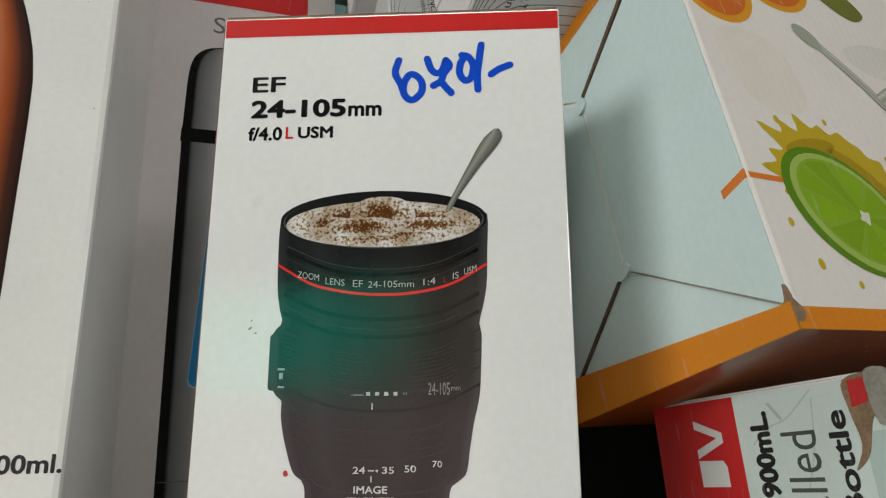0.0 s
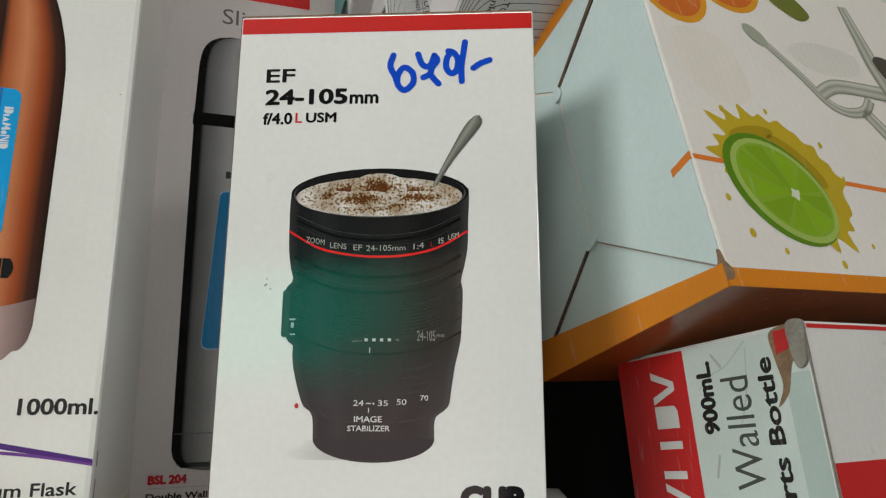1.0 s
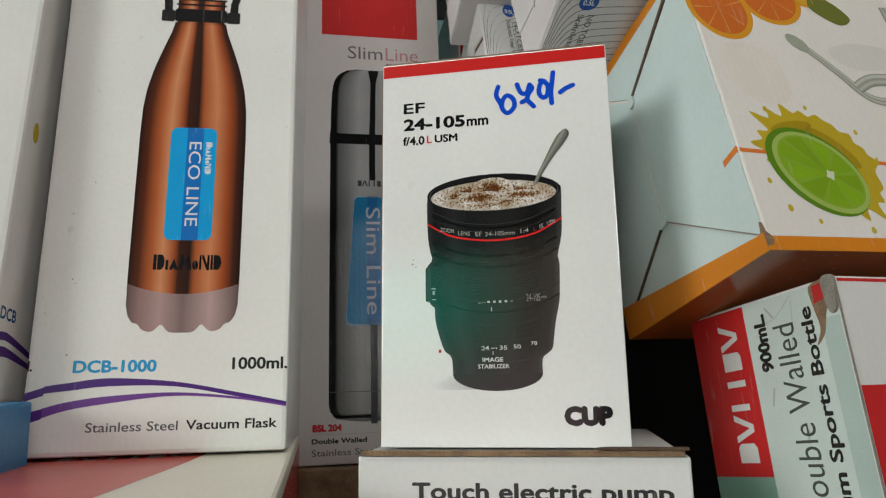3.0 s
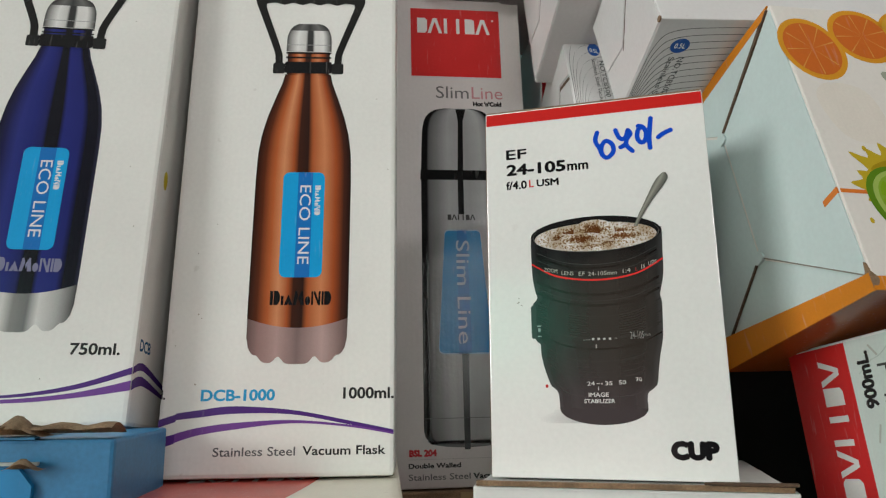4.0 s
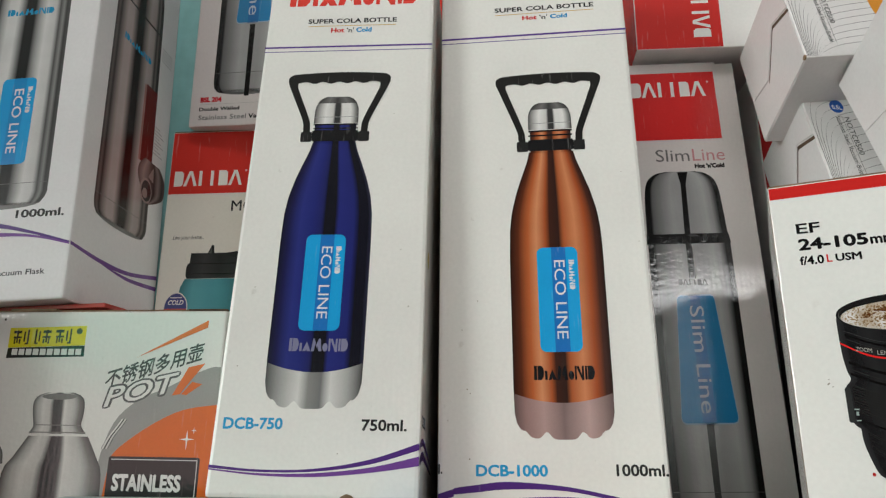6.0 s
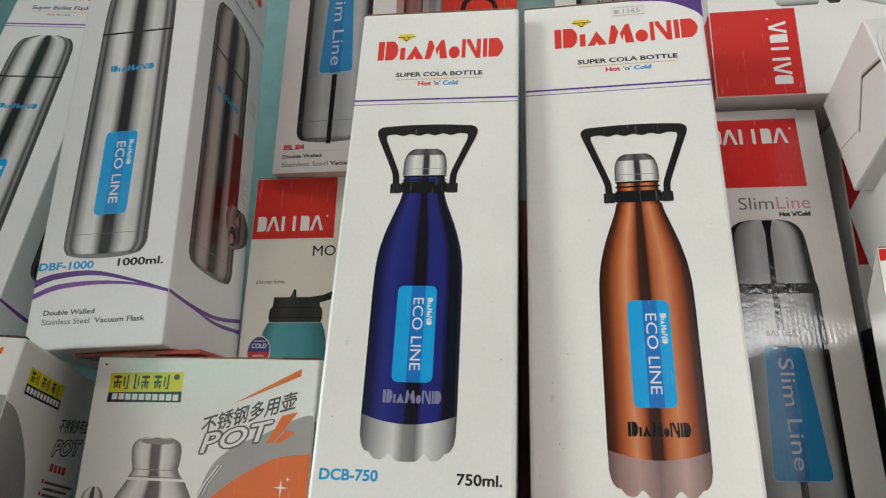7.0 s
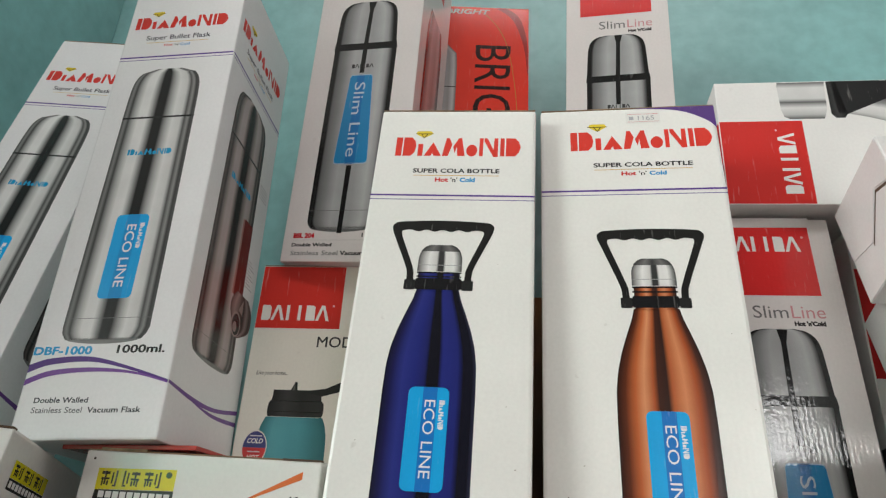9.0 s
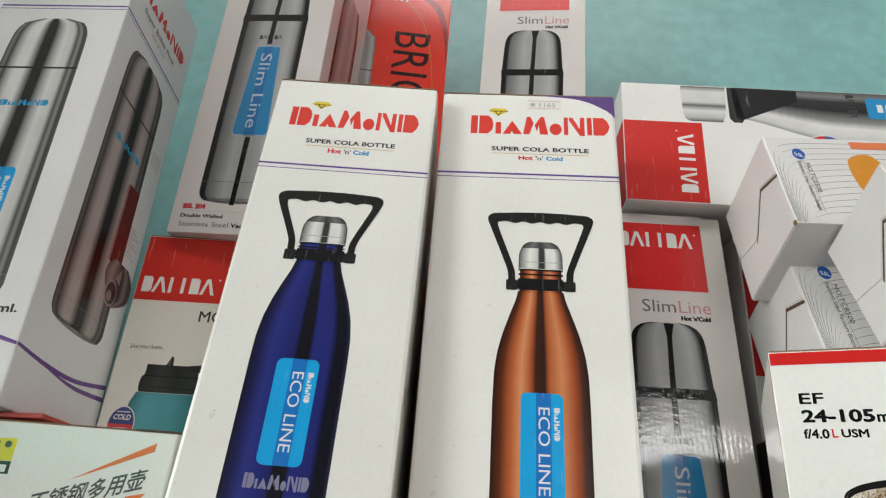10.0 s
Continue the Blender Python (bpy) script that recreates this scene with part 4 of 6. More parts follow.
# ---------------------------------------------------------------- slim flask boxes (one build, three boxes)
def build_slim(m, k, label):
    """k: the height of the printed flask, which is shorter on the smaller model."""
    def tall(pts):
        return [(u, 24 + (v - 24) * k) for u, v in pts]

    w, h, d = .086, .3138, .086
    board = white_board((0.66, 0.615, 0.60), "film", 0.15)
    ob = carton("flask_box", m, w, h, d, board,
                label, "box", "slim flask boxes", 8)
    f = Face(ob, "front", w, h, d, "film")
    f.shapes("red_panel", [rect(12.0, 257.8, 72.2, 307.8)], (.62, .03, .03), 1, "red panel with the maker's mark")
    f.pieces("maker_mark", blocks_caps(16.4, 289.6, 65.6, 300.8), (.74, .72, .70), 2, "white maker's mark of plain blocks")
    f.shapes("mark_dot", [ellipse(67.6, 300.2, .8, .8, 10)], (.7, .4, .4), 2)
    f.text("Slim", 28.0, 242.2, 49.6, 250.8, (.16, .15, .15), 2, -1)
    f.text("Line", 51.6, 242.2, 72.2, 250.8, (.55, .25, .27), 2, -1)
    f.text("Hot 'n'Cold", 52.2, 236.9, 71.2, 240.4, (.03, .025, .025), 2, .05)
    silver = ramp_ink("silver", [(0, (0.008, 0.008, 0.008)), (.07, (0.009, 0.009, 0.009)), (.1, (0.132, 0.132, 0.132)), (.2, (0.217, 0.217, 0.217)), (.34, (0.374, 0.374, 0.374)), (.6, (0.302, 0.302, 0.302)), (.78, (0.410, 0.410, 0.410)), (.86, (0.302, 0.302, 0.302)), (.91, (0.097, 0.097, 0.097)), (.94, (0.009, 0.009, 0.009)), (1, (0.008, 0.008, 0.008))], "film")
    f.picture("flask_body", rows_between(tall([(20.5, 24.2), (18, 26.2), (16.6, 30), (16.2, 36), (16.6, 110), (17.2, 186)]), tall([(63.2, 24.2), (65.8, 26.2), (67.3, 30), (67.8, 36), (67.9, 110), (68.0, 186)]), 44), silver, 1, 24, "brushed silver flask body")
    f.shapes("flask_foot", [ellipse(41.8, 26.2, 23.5, 4.0, 24, 180, 360)], (.14, .14, .14), 1)
    f.picture("flask_cap", rows_between(tall([(17.2, 192), (18.0, 214), (18.7, 222), (20.4, 228), (23.5, 231.8), (28, 234.2), (33, 235)]), tall([(67.2, 192), (66.0, 214), (65.3, 222), (63.6, 228), (60.5, 231.8), (56, 234.2), (51, 235)]), 40), silver, 1, 24, "brushed silver flask cap")
    f.shapes("cap_ring", [tall([(16.6, 185.8), (68.4, 185.8), (67.6, 192.4), (16.9, 192.4)])], (.008, .008, .008), 2, "black ring under the cap")
    f.pieces("dark_reflection", [tall([(40.6, 191.4), (44.2, 191.4), (45.0, 226), (47.0, 234.6), (40.4, 234.6), (41.8, 226)]), tall([(40.2, 163), (43.9, 163), (44.2, 187.6), (40.5, 187.6)]), tall([(39.7, 21), (43.2, 21), (44.0, 78), (40.0, 78)])], (.01, .01, .01), 3)
    f.shapes("foot_line", [rect(17, 38.6, 67.5, 38.95)], (.12, .12, .12), 3)
    f.shapes("small_mark", blocks_caps(33.4, 159.2, 51.0, 162.8), (.05, .05, .05), 4)
    wide = 1 if k == 1 else .80
    lab = [(42.4 + (u - 42.4) * wide, v) for u, v in [(33.4, 153.0), (51.6, 153.0), (53.0, 152.4), (53.8, 150.8), (58.8, 79.0), (58.2, 76.8), (56.2, 75.8), (28.4, 75.8), (26.6, 76.8), (26.0, 79.0), (31.0, 150.8), (31.9, 152.4)]]
    f.shapes("flask_label", [lab], (.02, .20, .42), 4, "blue tapering label")
    f.shapes("label_edge", [[lab[i], lab[(i + 1) % 12], tuple(b + (m_ - b) * .02 for b, m_ in zip(lab[(i + 1) % 12], (42, 114))), tuple(a + (m_ - a) * .02 for a, m_ in zip(lab[i], (42, 114)))] for i in range(12)], (.3, .42, .55), 5)
    f.shapes("label_stripe", [[(39.0, 153), (45.0, 153), (46.0, 75.8), (38.0, 75.8)]], (.015, .14, .36), 5)
    f.text("Slim Line", 38.0, 82, 46.4, 146, (.42, .52, .60), 6, -1, -90)
    f.text("BSL 204", 7.4, 17.6, 23.4, 21.6, (.55, .03, .04), 2, .045)
    f.text("Double Walled", 7.0, 11.2, 37.2, 14.0, (.03, .03, .03), 2, .024)
    f.text("Stainless Steel", 7.0, 4.7, 42.6, 8.2, (.15, .15, .15), 2, 0)
    f.text("Vacuum", 44.2, 4.7, 62.6, 8.0, (.03, .03, .03), 2, .024)
    f.text("Flask", 64.2, 4.7, 76, 8.0, (.03, .03, .03), 2, .024)
    f.text("10", 58.6, 18.2, 63.6, 21.4, (.05, .05, .05), 2, .02)
    f.text("00ml", 64, 18.2, 74.6, 21.4, (.05, .05, .05), 2, .02)
    f.shapes("thin_rule", [rect(7, 16.0, 76, 16.2)], (.4, .38, .37), 2)
    r = Face(ob, "right", w, h, d, "film")
    r.shapes("side_panel", [rect(6, 262, 60, 306)], (.62, .03, .03), 1)
    r.picture("side_flask", rows_between([(18, 26), (17, 200), (24, 232)], [(66, 26), (66, 200), (60, 232)], 10), silver, 1, 16)
    tuck_lid(ob, w, h, d, board, False)
    f2 = Face(ob, "top", w, h, d)
    part("tuck_flap", slab(f2, [(2, .2), (74, .2), (70, 12), (6, 12)], 1.2), board, ob)
    return ob


def slim_boxes():
    ob = build_slim(stand(-.0418, .3036, .0206, 1.43, -2.97, -.23), 1.0, "pale glossy box with slim silver flask and red panel")
    o3 = copy_thing(ob, stand(-.1305, .3568, .2945, -5.65, -.56, 1.62))
    tagged(o3, "pale slim flask box standing behind the bottle boxes against the wall")
    build_slim(stand(-.3321, .3108, .2990, -5.5, 3.2, 2.4), .94, "pale slim flask box standing on a red and cream box")


slim_boxes()


# ---------------------------------------------------------------- bullet flask boxes
def build_bullet():
    w, h, d = .0825, .334, .0953
    board = white_board((0.79, 0.785, 0.79), "satin", 0.2)
    ob = carton("flask_box", stand(-.4292, .222, .1600, .17, -2.61, -2.14), w, h, d, board,
                "tall white box with brushed steel flask above the pot box", "box", "bullet flask boxes", 11, 0.0012)
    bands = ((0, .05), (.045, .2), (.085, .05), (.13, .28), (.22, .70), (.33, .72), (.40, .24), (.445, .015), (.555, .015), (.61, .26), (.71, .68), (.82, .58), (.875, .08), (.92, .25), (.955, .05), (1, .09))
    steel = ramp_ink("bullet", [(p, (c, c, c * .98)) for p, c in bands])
    # right side's print: the same bands, darkened and warmed for shade and reflections
    rosy = ramp_ink("bullet_shaded_side", [(p, (c * .62, c * .53, c * .51)) for p, c in bands])
    for which, W in (("front", 82.5), ("right", 95.3)):
        f = Face(ob, which, w, h, d)
        k = W / 82.5
        c = W * .475
        rows = rows_between([(c - 22 * k, 54.6), (c - 24.6 * k, 58.6), (c - 25.2 * k, 75), (c - 24.4 * k, 206), (c - 23.8 * k, 228), (c - 23.0 * k, 236), (c - 21 * k, 241.5), (c - 18 * k, 245), (c - 13 * k, 247.4), (c - 8 * k, 248)],
                            [(c + 22.6 * k, 54.6), (c + 25.8 * k, 60), (c + 26.2 * k, 75), (c + 24.4 * k, 206), (c + 23.8 * k, 228), (c + 23.0 * k, 236), (c + 21 * k, 241.5), (c + 18 * k, 245), (c + 13 * k, 247.4), (c + 8 * k, 248)], 56)
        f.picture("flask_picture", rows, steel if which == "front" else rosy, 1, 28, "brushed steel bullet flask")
        f.shapes("flask_foot", [ellipse(c + .3 * k, 55.4, 22.3 * k, 3.4, 20, 180, 360)], (.2, .2, .195), 1)
        f.shapes("cap_gap", [rect(c - 24.6 * k, 206.2, c + 24.6 * k, 207.6)], (.02, .02, .02), 2)
        f.shapes("foot_line", [rect(c - 25 * k, 67.0, c + 26 * k, 67.3)], (.15, .15, .15), 2)
        f.pieces("body_mark", blocks_wide(c - 14.5 * k, 177.5, c + 14.8 * k, 182.0), (.02, .30, .55), 3, "small blue maker's mark")
        f.pieces("title_mark", blocks_wide(5.4 * k, 285.6, 73.4 * k, 296.6), (.62, .03, .02), 1, "red maker's mark made of bold blocks")
        gem(f, 20.5 * k, 296.8, 9.5 * k)
        f.text("Super Bullet Flask", 15.8 * k, 273.6, 62.9 * k, 279.2, (.07, .06, .08), 2, .012)
        f.shapes("gold_rule", [rect(17 * k, 272.2, 62 * k, 272.6)], (.62, .38, .08), 2)
        f.text("Hot", 30.3 * k, 268.5, 36.5 * k, 270.9, (.6, .05, .05), 2, .01)
        f.text("'n'", 37.8 * k, 268.5, 41 * k, 270.9, INK_BLACK, 2, .01)
        f.text("Cold", 42 * k, 268.5, 48.9 * k, 270.9, (.03, .28, .58), 2, .01)
        f.shapes("purple_rule", [rect(.5, 258.9, W - .5, 260.1), rect(.5, 256.6, W - .5, 257.1)], (.10, .05, .26), 1)
    f = Face(ob, "front", w, h, d)
    lx, lh, lv0, lv1 = 39.6, 10.3, 79.0, 133.8
    f.shapes("label", [rrect(lx - lh, lv0, lx + lh, lv1, 3)], (.012, .36, .74), 4, "bright blue rounded label")
    f.shapes("label_stripe", [rect(lx - lh * .35, lv0, lx + lh * .42, lv1)], (.012, .27, .62), 5)
    f.text("ECO LINE", lx - lh * .22, lv0 + 7, lx + lh * .34, lv1 - 7, (.75, .78, .8), 6, .004, -90)
    f.shapes("label_mark", [[(lx + lh * .55 + b * lh * .27, lv1 - 6 - 17 * a) for a, b in s] for s in blocks_wide(0, 0, 1, 1)], (.7, .76, .8), 6)
    f.text("DBF-1000", .9, 46.0, 35.0, 50.9, CYAN, 2, .024)
    f.text("1000ml.", 49.4, 46.4, 77.0, 51.2, (.03, .03, .03), 2, .02)
    f.text("Double Walled", 9.1, 19.4, 39.9, 22.4, (.05, .05, .06), 2, .016)
    f.text("Stainless Steel", 9.1, 14.0, 37.7, 17.2, (.14, .14, .15), 2, 0)
    f.text("Vacuum Flask", 40.7, 14.0, 70.4, 17.1, (.05, .05, .06), 2, .012)
    swoosh(f, ([(.4, 36.0), (12.7, 40.4), (36.4, 41.8), (61.0, 36.6), (82.2, 29.8)], [(.4, 40.6), (12.7, 44.2), (36.4, 44.6), (61.0, 38.3), (82.2, 31.4)]),
           ([(.4, 29.0), (14.5, 34.2), (37.8, 36.2), (61.5, 34.8), (82.2, 29.6)], [(.4, 32.4), (14.5, 37.4), (37.8, 38.6), (61.5, 36.2), (82.2, 30.4)]))
    r = Face(ob, "right", w, h, d)
    r.shapes("side_wave", band([(.4, 29.8), (31, 26.8), (60, 27.5), (94.6, 33.5)], [(.4, 31.6), (31, 29.4), (60, 30.0), (94.6, 36.2)]) + band([(31, 26.6), (60, 23.8), (94.6, 25.8)], [(31, 27.2), (60, 26), (94.6, 28.6)]), (.17, .08, .28), 1)
    r.shapes("cutaway", [rect(60, 106, 74.4, 162)], (.13, .016, .014), 3, "dark red cut-away strip")
    r.shapes("cutaway_edge", [rect(57.6, 106, 60, 161)], (.34, .16, .14), 3)
    # the loose drinking cup before the flask
    cup = ramp_ink("cup_steel", [(0, (.10, .06, .055)), (.2, (.30, .22, .21)), (.42, (.10, .07, .065)), (.6, (.05, .03, .03)), (.75, (.26, .19, .18)), (.9, (.09, .06, .055)), (1, (.2, .14, .13))])
    r.picture("cutaway_cup", rows_between([(70, 80.5), (66, 86), (59, 96), (60, 104), (66, 110.4)], [(76, 80.5), (86, 85), (93.6, 91), (94, 103), (86, 110.4)], 18), cup, 4, 12, "rosy steel drinking cup")
    r.shapes("cutaway_cup_mouth", [ellipse(70.5, 88.5, 7.6, 8.6, 24)], (.30, .22, .21), 5)
    r.shapes("cutaway_cup_hollow", [ellipse(71, 88.5, 6.2, 7.2, 24)], (.03, .022, .022), 6)
    r.shapes("cutaway_cup_shine", [ellipse(69.4, 86.4, 3.2, 3.6, 18), [(72, 99), (78, 108), (79, 97)]], (.26, .19, .18), 7)
    r.pieces("fine_print", [rect(74, 118 + 2.4 * k, 88 - (k % 3) * 3, 118.7 + 2.4 * k) for k in range(9)] + [rect(76, 190 + 2.4 * k, 90, 190.7 + 2.4 * k) for k in range(5)], (.45, .44, .46), 2)
    r.shapes("purple_corner", band([(1, 326), (4, 333), (10, 333.5)], [(.4, 333.6), (4, 333.7), (10, 333.8)]), PURPLE, 1)
    f.shapes("purple_corner", band([(70, 333.4), (78, 325), (82, 308)], [(70, 333.6), (80, 333.6), (82, 333.6)]), PURPLE, 1, "purple corner piece")
    tuck_lid(ob, w, h, d, board)
    o2 = copy_thing(ob, stand(-.5579, .2375, .1700, 5.54, -10.57, 2.67))
    tagged(o2, "tall white bullet flask box leaning back against the wall")


build_bullet()


# ---------------------------------------------------------------- red and cream sports bottle box
def build_mod():
    w, h, d = .1, .258, .095
    up = 128
    board = white_board((0.74, 0.71, 0.63), "satin", 0.2)
    ob = carton("bottle_box", stand(-.3451, .3137, .168, .71, -1.27, .14) @ Matrix.Translation((0, 0, -.128)), w, h, d, board,
                "cream and red box with teal bottle and black lid", "box", "", 13)
    f = Face(ob, "front", w, h, d)
    f.shapes("red_panel", [rect(.5, up + 83.7, 59.9, up + 129.4)], (.60, .035, .025), 1, "red panel with the maker's mark")
    f.pieces("maker_mark", blocks_caps(3.8, up + 89.4, 51.8, up + 100.4), (.78, .75, .70), 2, "white maker's mark of plain blocks")
    f.shapes("mark_dot", [ellipse(54.2, up + 100, .8, .8, 10)], (.7, .4, .4), 2)
    f.text("MODE", 45.8, up + 70.6, 76, up + 78.2, (.05, .05, .05), 2, .006)
    f.text("Live your home...", 7.2, up + 50.2, 29.0, up + 54, (.08, .08, .07), 2, 0, 0, .3)
    f.picture("bottle_lid", rows_between([(19.6, up + 24), (18.6, up + 27), (19, up + 33), (20.6, up + 34.5), (21, up + 41.4)], [(55, up + 24), (56, up + 27), (55.6, up + 33), (54, up + 34.5), (53.5, up + 41.4)], 16),
              ramp_ink("black_lid", [(0, (.012, .014, .014)), (.3, (.035, .037, .036)), (.6, (.02, .02, .02)), (1, (.03, .03, .03))]), 2, 12, "black screw lid")
    f.shapes("lid_loop", [[(40, up + 40.6), (56, up + 42.8), (66, up + 47.5), (84, up + 50), (84, up + 44.4), (66, up + 41), (54, up + 37.6)]], (.02, .021, .021), 3, "black carrying loop")
    f.shapes("spout", [[(32.4, up + 41), (35.0, up + 47.0), (36.4, up + 46.6), (37.0, up + 41.2)]], (.015, .016, .016), 3)
    f.pieces("lid_line", [rect(19.6, up + 33.9, 54.6, up + 34.3), rect(19.6, up + 27, 55, up + 27.4)], (.005, .005, .005), 4)
    f.picture("teal_bottle", rows_between([(14.5, up - 60), (14.5, up + 2), (15.6, up + 17), (18.4, up + 23.8)], [(60, up - 60), (60, up + 2), (58.6, up + 17), (56, up + 23.8)], 16),
              ramp_ink("teal_tank", [(0, (.03, .15, .17)), (.2, (.09, .33, .37)), (.6, (.07, .28, .32)), (1, (.03, .14, .16))]), 1, 12, "teal bottle body")
    f.shapes("round_badge", [ellipse(14, up + 4, 8.2, 11.0, 28)], (.70, .67, .62), 3)
    f.shapes("badge_blue", [ellipse(14, up + 4, 7.6, 10.2, 20, 0, 180)], (.06, .07, .20), 4, "dark blue half of the round badge")
    f.shapes("badge_red", [ellipse(14, up + 4, 7.6, 10.2, 20, 180, 360)], (.55, .05, .05), 4, "red half of the round badge")
    f.text("COLD", 8.8, up + 6.6, 19.2, up + 9.8, (.75, .74, .72), 5, .016, 0, .2)
    f.text("HOT", 9.8, up - 3.4, 18.2, up - .4, (.75, .72, .7), 5, .016, 0, .2)
    f.shapes("badge_bars", [rect(10, up + 11.0, 18, up + 11.7), rect(10, up + 1.2, 18, up + 1.9)], (.6, .58, .6), 5)
    tuck_lid(ob, w, h, d, board)


build_mod()


# ---------------------------------------------------------------- red flask box by the wall
def build_bright():
    w, h, d = .0928, .30, .085
    board = ink(.76, .05, .03, "film")
    ob = carton("flask_box", stand(-.2502, .3774, .2945, 6.06, -.25, .45), w, h, d, board, "glossy red box with silver flask beside the teal wall", "box", "", 15)
    f = Face(ob, "front", w, h, d, "film")
    f.picture("flask_picture", rows_between([(.4, 40), (.4, 240), (.4, 252)], [(27, 40), (27.5, 200), (26.3, 244), (20, 255), (14, 258)], 16), ramp_ink("dim_silver", [(0, (.22, .2, .2)), (.4, (.45, .43, .43)), (.75, (.3, .28, .28)), (.9, (.5, .48, .48)), (1, (.16, .14, .14))], "film"), 1, 10, "dim silver flask")
    f.shapes("cap_line", [rect(.5, 205, 27.4, 206)], (.08, .07, .07), 2)
    f.text("BRIGHT", 43.5, 120, 76.5, 254, (.03, .008, .008), 2, -.004, -90)
    f.shapes("thin_arc", band([(28, 298), (50, 292), (70, 262), (80, 210), (84, 150)], [(28, 298.5), (50.3, 292.6), (70.6, 262.3), (80.6, 210), (84.6, 150)]), (.5, .22, .05), 2)
    f.shapes("dark_sweep", band([(62, 299), (78, 285), (88, 255), (92, 220)], [(72, 299.4), (84, 288), (91, 262), (92.3, 230)]), (.32, .015, .012), 1)
    f.text("BRIGHT", 14, 291, 56, 297, (.72, .66, .62), 2, .02, 0, .2)
    tuck_lid(ob, w, h, d, board, False)


build_bright()


# ---------------------------------------------------------------- long box lying on the slim flask box
def build_long():
    w, h, d = .30, .1035, .09
    board = white_board((0.78, 0.765, 0.745), "satin", 0.15)
    ob = carton("bottle_box", stand(-.0221, .3128, .3420, -1.07, -1.97, 1.25), w, h, d, board, "long white box with red panel lying on its side", "box", "", 17)
    f = Face(ob, "front", w, h, d)
    f.shapes("red_panel", [rect(.5, .6, 56.6, 68.4)], (.60, .03, .025), 1, "red panel with the maker's mark")
    f.pieces("maker_mark", blocks_caps(38.2, 8.4, 49.6, 58, 90), (.78, .76, .74), 2, "white maker's mark of plain blocks")
    f.shapes("mark_dot", [ellipse(38.0, 60.5, .8, .8, 10)], (.7, .4, .4), 2)
    clear = ramp_ink("clear_cap", [(0, (.08, .08, .08)), (.12, (.5, .5, .49)), (.3, (.7, .69, .68)), (.45, (.12, .12, .12)), (.55, (.6, .6, .59)), (.85, (.66, .65, .64)), (1, (.1, .1, .1))], along=True)
    f.picture("bottle_cap", [(70, 49, 72), (72, 45.5, 73), (78, 44, 75), (100, 43.4, 76), (102.6, 44, 76.5)], clear, 1, 10, "clear bottle cap")
    f.picture("bottle_neck", [(70.4, 80, 86), (74, 77.2, 88), (102.8, 77.4, 84)], ramp_ink("black_neck", [(0, (.02, .02, .02)), (.5, (.05, .05, .05)), (1, (.015, .015, .015))]), 2, 6, "black neck band")
    bodyp = ramp_ink("glass_bottle", [(0, (.3, .3, .29)), (.1, (.62, .61, .6)), (.3, (.72, .71, .7)), (.42, (.25, .25, .25)), (.62, (.03, .03, .032)), (.8, (.04, .04, .042)), (.9, (.2, .2, .2)), (1, (.1, .1, .1))], along=True)
    # the bottle's body widens away from the neck: strips side by side
    bm = bmesh.new()
    uvl = bm.loops.layers.uv.new("UVMap")
    lows = curve([(84, 74.6), (100, 71), (131, 61), (160, 56), (230, 54), (298, 54)], 6)
    lo = [bm.verts.new(p) for p in f.place(lows, 1)]
    hi = [bm.verts.new(p) for p in f.place([(u, 103) for u, v in lows], 1)]
    for k in range(len(lows) - 1):
        fc = bm.faces.new([lo[k], lo[k + 1], hi[k + 1], hi[k]])
        for lp, y in zip(fc.loops, (0, 0, 1, 1)):
            lp[uvl].uv = (0, y)
    part("bottle_picture", bm, bodyp, ob, "grey see-through bottle")
    f.shapes("black_strap", [[(82, 75), (88, 73.6), (128, 92.4), (128, 102.4), (80, 103)]], (.02, .02, .021), 2)
    f.shapes("blue_label", [rrect(176.6, 79.8, 236, 98.4, 2)], (.03, .27, .55), 3, "blue label")
    f.shapes("label_bars", [rect(184 + 6 * k, 86, 188 + 6 * k, 93) for k in range(6)], (.7, .74, .76), 4)
    f.pieces("side_mark", blocks_caps(163, 80, 169, 101, -90), (.05, .05, .05), 3)
    f.shapes("round_badge", [ellipse(142.5, 55, 12.6, 8, 28)], (.72, .70, .68), 3)
    f.shapes("badge_red", [ellipse(142.5, 55, 11.6, 7.2, 20, 90, 270)], (.55, .05, .05), 4)
    f.shapes("badge_blue", [ellipse(142.5, 55, 11.6, 7.2, 20, -90, 90)], (.06, .1, .34), 4)
    r = Face(ob, "left", w, h, d)
    r.shapes("end_red_panel", [rect(.5, .6, 89, 68.4)], (.60, .03, .025), 1)
    tuck_lid(ob, w, h, d, board, False)
    # a further white box with a red panel that stands beside the slim one and carries the long box's far end
    w, h, d = .1, .433, .09
    ob = carton("flask_box", stand(.0600, .338, -.1), w, h, d, board, "white and red box hidden behind stacked white boxes", "box", "", 18)
    f = Face(ob, "front", w, h, d)
    f.shapes("red_panel", [rect(1, 330, 70, 405)], (.55, .03, .03), 1, "red panel")
    tuck_lid(ob, w, h, d, board, False)


build_long()


